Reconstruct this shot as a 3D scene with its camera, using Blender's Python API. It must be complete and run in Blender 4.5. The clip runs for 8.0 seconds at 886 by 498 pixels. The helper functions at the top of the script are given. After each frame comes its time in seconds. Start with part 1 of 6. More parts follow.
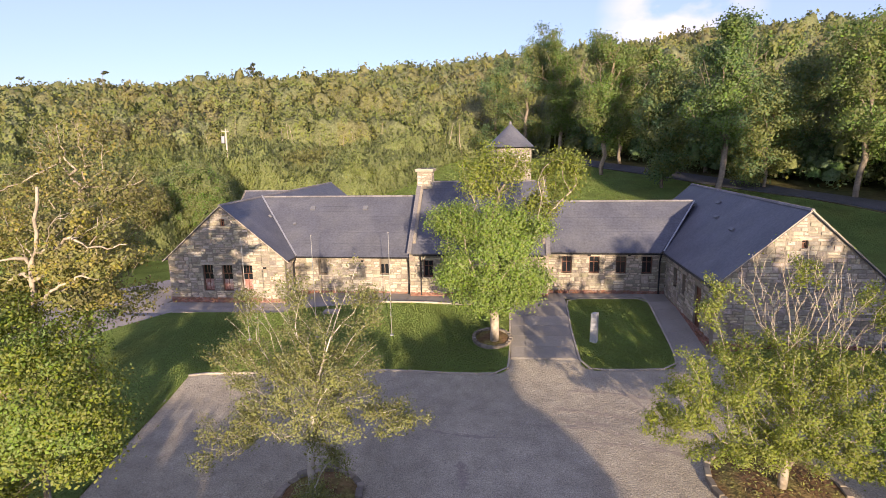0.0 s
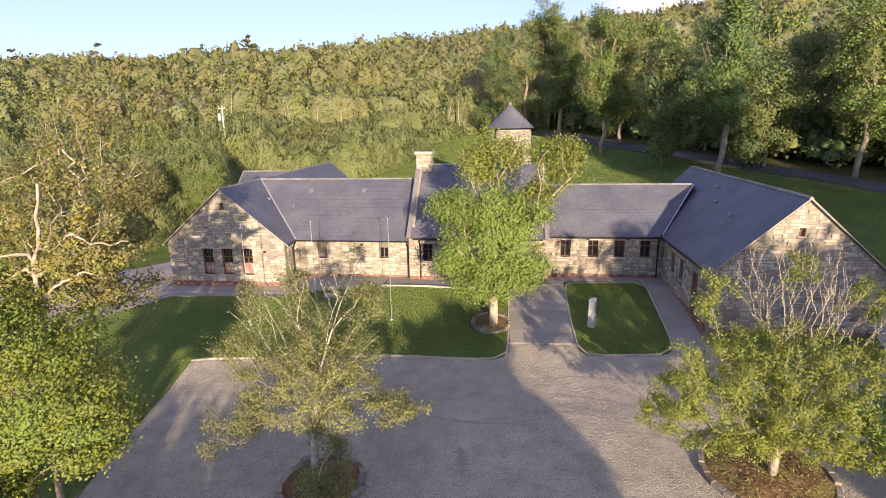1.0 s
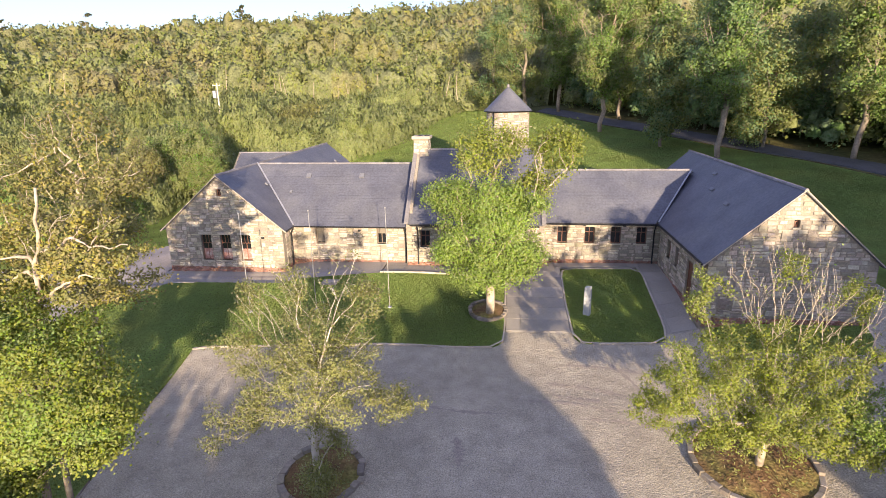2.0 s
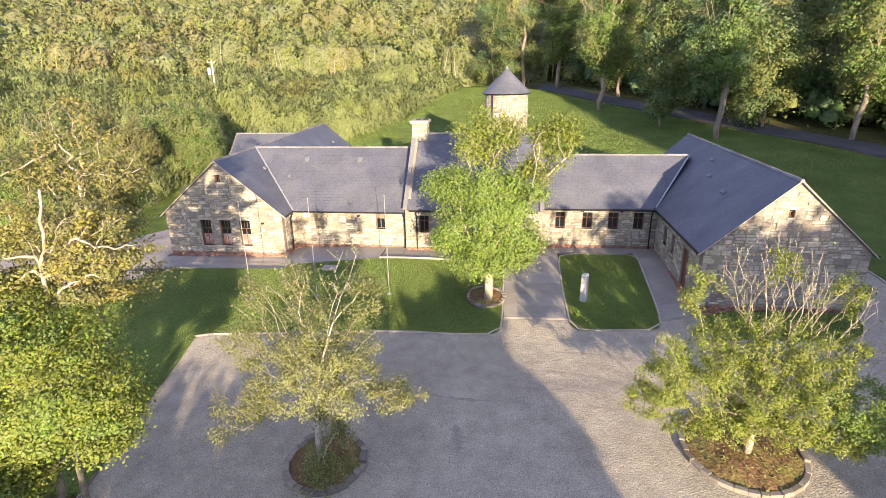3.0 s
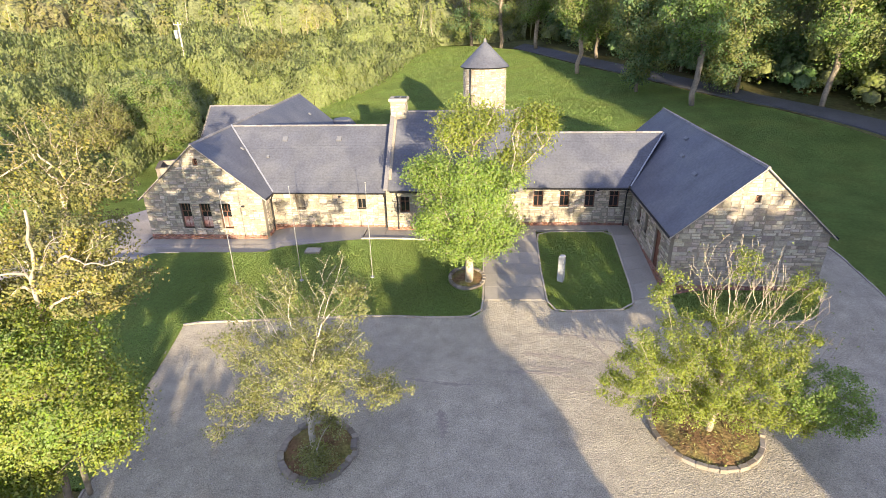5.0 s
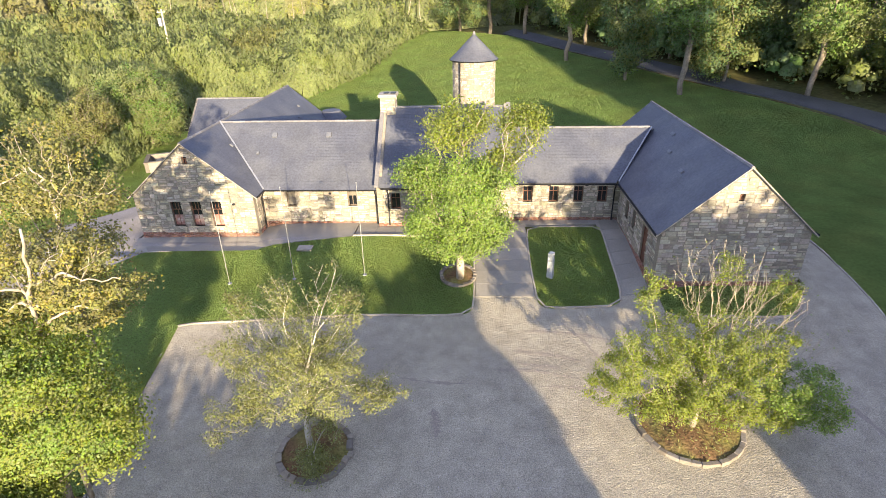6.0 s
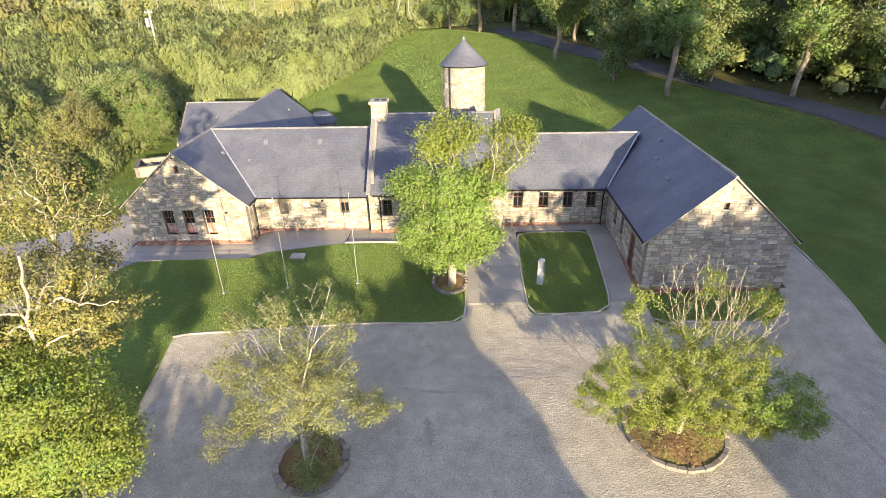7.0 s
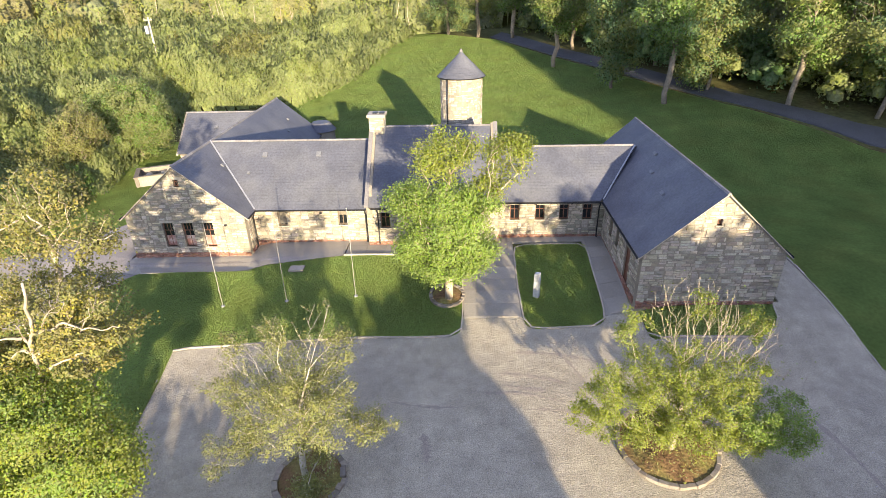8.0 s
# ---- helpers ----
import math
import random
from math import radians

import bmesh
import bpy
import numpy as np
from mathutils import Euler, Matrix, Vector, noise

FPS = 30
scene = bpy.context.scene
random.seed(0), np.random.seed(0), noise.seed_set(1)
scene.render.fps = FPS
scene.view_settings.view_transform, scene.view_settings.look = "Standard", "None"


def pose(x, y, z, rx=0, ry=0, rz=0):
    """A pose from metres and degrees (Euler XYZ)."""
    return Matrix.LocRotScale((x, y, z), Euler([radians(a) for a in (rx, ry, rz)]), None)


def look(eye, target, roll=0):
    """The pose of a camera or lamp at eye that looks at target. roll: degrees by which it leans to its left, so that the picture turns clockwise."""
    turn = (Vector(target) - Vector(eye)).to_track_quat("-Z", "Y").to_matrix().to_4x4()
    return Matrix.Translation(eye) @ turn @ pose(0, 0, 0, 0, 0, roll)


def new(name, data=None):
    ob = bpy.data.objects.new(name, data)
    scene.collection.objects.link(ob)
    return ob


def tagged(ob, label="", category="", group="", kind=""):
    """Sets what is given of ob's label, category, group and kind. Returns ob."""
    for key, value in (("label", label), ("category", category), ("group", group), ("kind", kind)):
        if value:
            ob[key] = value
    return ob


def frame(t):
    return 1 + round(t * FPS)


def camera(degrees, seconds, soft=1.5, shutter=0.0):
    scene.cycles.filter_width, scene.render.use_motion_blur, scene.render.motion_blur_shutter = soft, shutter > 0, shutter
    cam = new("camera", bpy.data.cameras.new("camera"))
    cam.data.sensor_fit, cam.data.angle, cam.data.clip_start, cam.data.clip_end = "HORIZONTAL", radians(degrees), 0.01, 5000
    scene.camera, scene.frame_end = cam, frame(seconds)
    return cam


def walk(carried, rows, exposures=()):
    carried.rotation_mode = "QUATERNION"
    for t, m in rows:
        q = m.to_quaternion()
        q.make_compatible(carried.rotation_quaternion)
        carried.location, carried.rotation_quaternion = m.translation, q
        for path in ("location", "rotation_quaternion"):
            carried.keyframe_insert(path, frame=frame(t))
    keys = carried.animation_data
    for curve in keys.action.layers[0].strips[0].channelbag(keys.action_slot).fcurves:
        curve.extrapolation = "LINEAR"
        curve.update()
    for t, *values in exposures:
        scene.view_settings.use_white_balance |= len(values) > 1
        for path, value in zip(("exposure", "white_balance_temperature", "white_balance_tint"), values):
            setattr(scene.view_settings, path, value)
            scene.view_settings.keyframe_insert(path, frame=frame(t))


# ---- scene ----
cam = camera(79.1, 8.0, 0.8)
PATH = [
    (0, (0.009, -0.091, 9.284), (-0.238, 1.858, 8.91), -1.0),
    (0.5, (-0.029, -0.055, 9.641), (-0.272, 1.885, 9.22), -1.0),
    (1, (-0.028, -0.081, 9.944), (-0.269, 1.849, 9.476), -1.0),
    (2.5, (0.058, -0.01, 11.294), (-0.17, 1.881, 10.682), -1.0),
    (3, (-0.007, -0.077, 11.691), (-0.23, 1.799, 11.033), -1.0),
    (3.5, (-0.033, -0.046, 12.217), (-0.251, 1.813, 11.513), -1.0),
    (4, (-0.051, -0.118, 12.65), (-0.251, 1.727, 11.906), -1.0),
    (4.5, (-0.077, -0.127, 13.066), (-0.245, 1.706, 12.284), -1.1),
    (6, (-0.099, -0.075, 14.586), (-0.207, 1.719, 13.709), -1.3),
    (6.5, (-0.132, -0.07, 15.061), (-0.219, 1.715, 14.162), -1.4),
    (7, (-0.084, -0.083, 15.586), (-0.161, 1.701, 14.686), -1.4),
    (7.5, (0.035, -0.062, 16.053), (-0.041, 1.723, 15.155), -1.4),
    (8, (0.083, -0.021, 16.484), (0.008, 1.764, 15.585), -1.4),
]
EXPOSURES = [(0, 0.9, 6500, 22), (1.2, 1.05, 6500, 22), (2.5, 1.42, 6500, 18), (3.5, 1.57, 6500, 15), (4.5, 1.62, 6500, 12), (6.0, 1.57, 6500, 10), (8.0, 1.57, 6500, 10)]
walk(cam, [(t, look(eye, target, roll)) for t, eye, target, roll in PATH], EXPOSURES)
SKY_STRENGTH = 0.15

# ---------- world, sun ----------
SUN_AZ, SUN_EL = radians(17.0), radians(9.5)   # sun stands behind the first eye, to its right
TO_SUN = Vector((math.sin(SUN_AZ) * math.cos(SUN_EL), -math.cos(SUN_AZ) * math.cos(SUN_EL), math.sin(SUN_EL)))
sun = new("sun", bpy.data.lights.new("sun", "SUN"))
sun.data.energy, sun.data.angle, sun.data.color = 5.0, radians(0.55), (1.0, 0.83, 0.56)
sun.matrix_world = look(TO_SUN * 100, (0, 0, 0))

world = bpy.data.worlds.new("sky")
scene.world = world
world.use_nodes = True
wn, wl = world.node_tree.nodes, world.node_tree.links
wn.clear()
sky = wn.new("ShaderNodeTexSky")
sky.sky_type, sky.sun_disc = "NISHITA", False
sky.sun_elevation, sky.sun_rotation = SUN_EL, radians(180) - SUN_AZ
sky.air_density, sky.dust_density, sky.ozone_density = 1.0, 0.6, 3.0
tc = wn.new("ShaderNodeTexCoord")
cmap = wn.new("ShaderNodeMapping")
cmap.inputs["Scale"].default_value = (7.0, 7.0, 12.0)
cmap.inputs["Location"].default_value = (0.35, 0.0, 0.2)
cn = wn.new("ShaderNodeTexNoise")
cn.inputs["Scale"].default_value, cn.inputs["Detail"].default_value = 1.0, 7.0
cr = wn.new("ShaderNodeMapRange")
cr.inputs["From Min"].default_value, cr.inputs["From Max"].default_value = 0.42, 0.60
cs = wn.new("ShaderNodeMapRange")
sepz = wn.new("ShaderNodeVectorMath")
sepz.operation = "DISTANCE"
sepz.inputs[1].default_value = (0.262, 0.945, 0.193)   # a cumulus low over the hill
cs.inputs["From Min"].default_value, cs.inputs["From Max"].default_value = 0.13, 0.05
cm = wn.new("ShaderNodeMath")
cm.operation = "MULTIPLY"
mixc = wn.new("ShaderNodeMix")
mixc.data_type = "RGBA"
mixc.inputs["B"].default_value = (4.4, 4.1, 4.3, 1)
bg, wo = wn.new("ShaderNodeBackground"), wn.new("ShaderNodeOutputWorld")
bg.inputs["Strength"].default_value = SKY_STRENGTH
wl.new(tc.outputs["Generated"], cmap.inputs["Vector"])
wl.new(cmap.outputs["Vector"], cn.inputs["Vector"])
wl.new(cn.outputs["Fac"], cr.inputs["Value"])
wl.new(tc.outputs["Generated"], sepz.inputs[0])
wl.new(sepz.outputs["Value"], cs.inputs["Value"])
wl.new(cr.outputs["Result"], cm.inputs[0])
wl.new(cs.outputs["Result"], cm.inputs[1])
wl.new(cm.outputs["Value"], mixc.inputs["Factor"])
haze = wn.new("ShaderNodeMix")          # thin high haze over the clear sky
haze.data_type = "RGBA"
haze.inputs["Factor"].default_value = 0.45
haze.inputs["B"].default_value = (2.5, 2.52, 3.95, 1)
wl.new(sky.outputs["Color"], haze.inputs["A"])
wl.new(haze.outputs["Result"], mixc.inputs["A"])
wl.new(mixc.outputs["Result"], bg.inputs["Color"])
wl.new(bg.outputs["Background"], wo.inputs["Surface"])


# ---------- materials ----------
def material(name, base, rough=0.85, spread=0.0, hue=0.0, source="none", coarse=(0.0, 1.0), fine=(0.0, 20.0),
             bump=(0.0, 30.0), tint=None, metal=0.0, through_leaf=0.0, spec=0.3):
    """A node material. spread/hue: variation from piece to piece (source: object, island); coarse, fine: (amount, scale)
    of tonal noise; bump: (distance, scale); tint: (colour, amount, scale) of a second colour in patches."""
    m = bpy.data.materials.new(name)
    m.use_nodes = True
    n, l = m.node_tree.nodes, m.node_tree.links
    b = n["Principled BSDF"]
    b.inputs["Roughness"].default_value, b.inputs["Metallic"].default_value = rough, metal
    b.inputs["Specular IOR Level"].default_value = spec
    geo = n.new("ShaderNodeNewGeometry")
    pos = geo.outputs["Position"]
    rgb = n.new("ShaderNodeRGB")
    rgb.outputs[0].default_value = (*base, 1)
    col = rgb.outputs[0]
    if tint:
        tn = n.new("ShaderNodeTexNoise")
        tn.inputs["Scale"].default_value, tn.inputs["Detail"].default_value = tint[2], 5.0
        l.new(pos, tn.inputs["Vector"])
        tr = n.new("ShaderNodeMapRange")
        tr.inputs["From Min"].default_value, tr.inputs["From Max"].default_value = 0.42, 0.68
        tr.inputs["To Max"].default_value = tint[1]
        l.new(tn.outputs["Fac"], tr.inputs["Value"])
        mx = n.new("ShaderNodeMix")
        mx.data_type = "RGBA"
        mx.inputs["B"].default_value = (*tint[0], 1)
        l.new(tr.outputs["Result"], mx.inputs["Factor"])
        l.new(col, mx.inputs["A"])
        col = mx.outputs["Result"]
    value = None

    def times(v, out):
        if v is None:
            return out
        k = n.new("ShaderNodeMath")
        k.operation = "MULTIPLY"
        l.new(v, k.inputs[0])
        l.new(out, k.inputs[1])
        return k.outputs["Value"]

    for amount, scale in (coarse, fine):
        if amount:
            t = n.new("ShaderNodeTexNoise")
            t.inputs["Scale"].default_value, t.inputs["Detail"].default_value = scale, 4.0
            l.new(pos, t.inputs["Vector"])
            r = n.new("ShaderNodeMapRange")
            r.inputs["From Min"].default_value, r.inputs["From Max"].default_value = 0.25, 0.75
            r.inputs["To Min"].default_value, r.inputs["To Max"].default_value = 1 - amount, 1 + amount
            l.new(t.outputs["Fac"], r.inputs["Value"])
            value = times(value, r.outputs["Result"])
    rnd = None
    if source == "object":
        rnd = n.new("ShaderNodeObjectInfo").outputs["Random"]
    elif source == "island":
        rnd = geo.outputs["Random Per Island"]
    hsv = n.new("ShaderNodeHueSaturation")
    l.new(col, hsv.inputs["Color"])
    if rnd:
        r = n.new("ShaderNodeMapRange")
        r.inputs["To Min"].default_value, r.inputs["To Max"].default_value = 1 - spread, 1 + spread
        l.new(rnd, r.inputs["Value"])
        value = times(value, r.outputs["Result"])
        if hue:
            w = n.new("ShaderNodeTexWhiteNoise")
            w.noise_dimensions = "1D"
            l.new(rnd, w.inputs["W"])
            h = n.new("ShaderNodeMapRange")
            h.inputs["To Min"].default_value, h.inputs["To Max"].default_value = 0.5 - hue, 0.5 + hue
            l.new(w.outputs["Value"], h.inputs["Value"])
            l.new(h.outputs["Result"], hsv.inputs["Hue"])
            s = n.new("ShaderNodeMapRange")
            s.inputs["To Min"].default_value, s.inputs["To Max"].default_value = 0.7, 1.2
            l.new(w.outputs["Color"], s.inputs["Value"])
            l.new(s.outputs["Result"], hsv.inputs["Saturation"])
    if value is not None:
        l.new(value, hsv.inputs["Value"])
    l.new(hsv.outputs["Color"], b.inputs["Base Color"])
    if bump[0]:
        t = n.new("ShaderNodeTexNoise")
        t.inputs["Scale"].default_value, t.inputs["Detail"].default_value = bump[1], 5.0
        l.new(pos, t.inputs["Vector"])
        bp = n.new("ShaderNodeBump")
        bp.inputs["Distance"].default_value = bump[0]
        l.new(t.outputs["Fac"], bp.inputs["Height"])
        l.new(bp.outputs["Normal"], b.inputs["Normal"])
    if through_leaf:
        tl, mx = n.new("ShaderNodeBsdfTranslucent"), n.new("ShaderNodeMixShader")
        l.new(hsv.outputs["Color"], tl.inputs["Color"])
        mx.inputs["Fac"].default_value = through_leaf
        l.new(b.outputs["BSDF"], mx.inputs[1])
        l.new(tl.outputs["BSDF"], mx.inputs[2])
        l.new(mx.outputs["Shader"], n["Material Output"].inputs["Surface"])
    return m


def slate_material():
    m = material("slate", (0.094, 0.098, 0.120), 0.52, coarse=(0.16, 0.7), fine=(0.22, 7.0), tint=((0.17, 0.17, 0.17), 0.35, 0.5), spec=0.35)
    n, l = m.node_tree.nodes, m.node_tree.links
    geo, wv = n.new("ShaderNodeNewGeometry"), n.new("ShaderNodeTexWave")
    wv.bands_direction, wv.wave_profile = "Z", "SAW"
    wv.inputs["Scale"].default_value, wv.inputs["Distortion"].default_value = 1.9, 0.15
    l.new(geo.outputs["Position"], wv.inputs["Vector"])
    bp = n.new("ShaderNodeBump")
    bp.inputs["Distance"].default_value, bp.inputs["Strength"].default_value = 0.02, 0.6
    l.new(wv.outputs["Fac"], bp.inputs["Height"])
    l.new(bp.outputs["Normal"], n["Principled BSDF"].inputs["Normal"])
    return m


def glass_material():
    m = material("window_glass", (0.015, 0.017, 0.02), 0.06, spec=0.5)
    return m


STONE = material("rubble_stone", (0.40, 0.35, 0.27), 0.9, 0.38, 0.03, "island", (0.15, 0.8), (0.22, 9.0), (0.02, 14.0), ((0.24, 0.225, 0.19), 0.45, 0.9))
STONE_PIECE = material("rubble_stone_piece", (0.40, 0.35, 0.27), 0.9, 0.38, 0.03, "object", (0.15, 0.8), (0.22, 9.0), (0.02, 14.0), ((0.24, 0.225, 0.19), 0.45, 0.9))
MORTAR = material("lime_mortar", (0.27, 0.235, 0.185), 0.95, fine=(0.2, 12.0), coarse=(0.15, 0.6), bump=(0.01, 30))
DRESSED = material("dressed_stone", (0.42, 0.37, 0.29), 0.85, fine=(0.15, 8.0), coarse=(0.15, 0.9), bump=(0.006, 25))
BRICK = material("red_brick", (0.30, 0.155, 0.11), 0.9, 0.3, 0.01, "island", fine=(0.2, 15), coarse=(0.2, 0.8), bump=(0.006, 30))
SLATE = slate_material()
RIDGE = material("ridge_tile", (0.20, 0.19, 0.19), 0.8, 0.2, 0.0, "island", fine=(0.2, 8), bump=(0.004, 30))
LEAD = material("valley_lead", (0.36, 0.37, 0.40), 0.5, fine=(0.12, 5), metal=0.3)
VENT = material("grey_vent", (0.16, 0.165, 0.18), 0.6, fine=(0.2, 9))
GUTTER = material("black_gutter", (0.02, 0.02, 0.022), 0.4)
TIMBER = material("brown_window_timber", (0.17, 0.078, 0.05), 0.5, fine=(0.2, 20))
PALE_TIMBER = material("grey_window_timber", (0.17, 0.13, 0.10), 0.6, fine=(0.2, 20))
GLASS = glass_material()
CURTAIN = material("red_curtain", (0.34, 0.17, 0.14), 0.9, fine=(0.3, 6), tint=((0.55, 0.48, 0.42), 0.9, 2.5))
BLIND = material("beige_blind", (0.20, 0.175, 0.14), 0.9, fine=(0.15, 9))
GRAVEL = material("gravel", (0.395, 0.35, 0.265), 0.95, fine=(0.45, 20.0), coarse=(0.18, 1.4), bump=(0.055, 17.0), tint=((0.275, 0.245, 0.195), 0.55, 0.30))


def rough_relief(m, distance, scale, stretch=(1.0, 1.0, 1.0)):
    """Adds a coarser relief under a material's fine bump."""
    n, l = m.node_tree.nodes, m.node_tree.links
    b = n["Principled BSDF"]
    fine = b.inputs["Normal"].links[0].from_node
    geo, mp, tex, bp = n.new("ShaderNodeNewGeometry"), n.new("ShaderNodeMapping"), n.new("ShaderNodeTexNoise"), n.new("ShaderNodeBump")
    mp.inputs["Scale"].default_value = stretch
    tex.inputs["Scale"].default_value, tex.inputs["Detail"].default_value, tex.inputs["Roughness"].default_value = scale, 4.0, 0.6
    bp.inputs["Distance"].default_value = distance
    l.new(geo.outputs["Position"], mp.inputs["Vector"])
    l.new(mp.outputs["Vector"], tex.inputs["Vector"])
    l.new(tex.outputs["Fac"], bp.inputs["Height"])
    l.new(bp.outputs["Normal"], fine.inputs["Normal"])


rough_relief(GRAVEL, 0.05, 5.0)
GRAVEL_BIT = material("gravel_stone", (0.33, 0.29, 0.26), 0.9, 0.45, 0.02, "island")
PAVING = material("concrete_paving", (0.285, 0.26, 0.22), 0.9, 0.10, 0.0, "object", (0.12, 0.6), (0.12, 12), (0.004, 40))
PATH_TAR = material("dark_tarmac", (0.085, 0.085, 0.09), 0.9, fine=(0.25, 14), coarse=(0.2, 0.4), bump=(0.01, 25))
TARMAC = material("tarmac_drive", (0.29, 0.262, 0.24), 0.9, fine=(0.25, 14), coarse=(0.2, 0.4), bump=(0.01, 25), tint=((0.25, 0.22, 0.19), 0.5, 0.5))
KERB = material("pale_kerb", (0.42, 0.37, 0.30), 0.85, 0.15, 0.0, "object", fine=(0.15, 10), bump=(0.005, 30))
RING = material("grey_ring_stone", (0.25, 0.215, 0.17), 0.9, 0.3, 0.01, "object", (0.15, 1.0), (0.2, 9), (0.01, 20))
# base colour raised above real grass's, to brighten the lawns under the low sun
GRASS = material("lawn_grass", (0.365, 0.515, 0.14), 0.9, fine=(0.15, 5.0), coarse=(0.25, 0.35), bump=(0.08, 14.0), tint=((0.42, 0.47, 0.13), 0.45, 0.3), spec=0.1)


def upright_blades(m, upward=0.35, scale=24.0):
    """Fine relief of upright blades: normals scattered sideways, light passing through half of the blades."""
    n, l = m.node_tree.nodes, m.node_tree.links
    b = n["Principled BSDF"]
    geo, tex = n.new("ShaderNodeNewGeometry"), n.new("ShaderNodeTexNoise")
    tex.inputs["Scale"].default_value, tex.inputs["Detail"].default_value = scale, 3.0
    l.new(geo.outputs["Position"], tex.inputs["Vector"])
    vec = tex.outputs["Color"]
    for op, value in (("SUBTRACT", (0.5, 0.5, 0.5)), ("MULTIPLY", (16.0, 16.0, 0.0)), ("ADD", (0.0, 0.0, upward)), ("NORMALIZE", None)):
        k = n.new("ShaderNodeVectorMath")
        k.operation = op
        l.new(vec, k.inputs[0])
        if value:
            k.inputs[1].default_value = value
        vec = k.outputs["Vector"]
    l.new(vec, b.inputs["Normal"])
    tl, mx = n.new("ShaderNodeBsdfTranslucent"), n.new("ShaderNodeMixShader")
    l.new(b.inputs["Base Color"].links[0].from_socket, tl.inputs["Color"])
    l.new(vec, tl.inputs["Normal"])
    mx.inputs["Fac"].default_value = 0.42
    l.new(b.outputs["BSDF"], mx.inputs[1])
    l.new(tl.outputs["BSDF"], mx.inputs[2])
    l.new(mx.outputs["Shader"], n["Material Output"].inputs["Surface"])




def leafy_relief(m, amount, scale, passing=0.4):
    """Leaves pointing every way over a closed growth: normals scattered round the surface's own, some light passing through."""
    n, l = m.node_tree.nodes, m.node_tree.links
    b = n["Principled BSDF"]
    geo, tex = n.new("ShaderNodeNewGeometry"), n.new("ShaderNodeTexNoise")
    tex.inputs["Scale"].default_value, tex.inputs["Detail"].default_value = scale, 4.0
    l.new(geo.outputs["Position"], tex.inputs["Vector"])
    sub, mul, add, nor = (n.new("ShaderNodeVectorMath") for _ in range(4))
    sub.operation, mul.operation, add.operation, nor.operation = "SUBTRACT", "SCALE", "ADD", "NORMALIZE"
    sub.inputs[1].default_value = (0.5, 0.5, 0.5)
    mul.inputs["Scale"].default_value = amount
    l.new(tex.outputs["Color"], sub.inputs[0])
    l.new(sub.outputs["Vector"], mul.inputs[0])
    l.new(mul.outputs["Vector"], add.inputs[0])
    l.new(geo.outputs["Normal"], add.inputs[1])
    l.new(add.outputs["Vector"], nor.inputs[0])
    l.new(nor.outputs["Vector"], b.inputs["Normal"])
    tl, mx = n.new("ShaderNodeBsdfTranslucent"), n.new("ShaderNodeMixShader")
    l.new(b.inputs["Base Color"].links[0].from_socket, tl.inputs["Color"])
    l.new(nor.outputs["Vector"], tl.inputs["Normal"])
    mx.inputs["Fac"].default_value = passing
    l.new(b.outputs["BSDF"], mx.inputs[1])
    l.new(tl.outputs["BSDF"], mx.inputs[2])
    l.new(mx.outputs["Shader"], n["Material Output"].inputs["Surface"])


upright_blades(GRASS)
RUT = material("scuffed_gravel", (0.31, 0.265, 0.215), 0.95, fine=(0.3, 15.0), bump=(0.03, 12.0))
BLADE = material("grass_blade", (0.25, 0.33, 0.08), 0.8, 0.3, 0.02, "island", coarse=(0.2, 0.5), through_leaf=0.35, spec=0.1)
EARTH = material("woodland_floor", (0.10, 0.105, 0.04), 0.95, fine=(0.35, 2.0), coarse=(0.3, 0.15), bump=(0.1, 3.0), tint=((0.10, 0.075, 0.035), 0.6, 0.2), spec=0.1)
SOIL = material("planter_soil", (0.17, 0.105, 0.055), 0.95, fine=(0.4, 9), coarse=(0.3, 1.5), bump=(0.06, 9), tint=((0.20, 0.19, 0.06), 0.95, 0.8), spec=0.1)
POLE = material("white_pole_paint", (0.32, 0.32, 0.30), 0.4, fine=(0.05, 4))
GRANITE = material("grey_granite", (0.42, 0.43, 0.44), 0.6, fine=(0.2, 25), coarse=(0.1, 2), bump=(0.004, 20))
WOODPOLE = material("weathered_pole", (0.50, 0.44, 0.36), 0.8, fine=(0.15, 6))
BARK_PALE = material("pale_bark", (0.45, 0.385, 0.30), 0.9, fine=(0.35, 5.0), coarse=(0.25, 1.0), bump=(0.02, 12), tint=((0.14, 0.11, 0.08), 0.7, 2.0))
BARK_BIRCH = material("birch_bark", (0.62, 0.56, 0.48), 0.85, fine=(0.25, 6.0), coarse=(0.2, 1.5), bump=(0.012, 14), tint=((0.16, 0.13, 0.10), 0.75, 3.0))
BARK_MID = material("mid_bark", (0.30, 0.235, 0.17), 0.9, fine=(0.35, 4.0), coarse=(0.25, 0.8), bump=(0.03, 8))
BARK = material("grey_bark", (0.23, 0.19, 0.145), 0.9, fine=(0.35, 4.0), coarse=(0.25, 0.8), bump=(0.03, 8))
TWIG = material("twig_bark", (0.40, 0.33, 0.25), 0.9, fine=(0.3, 4.0))
LEAF, HEART = {}, {}
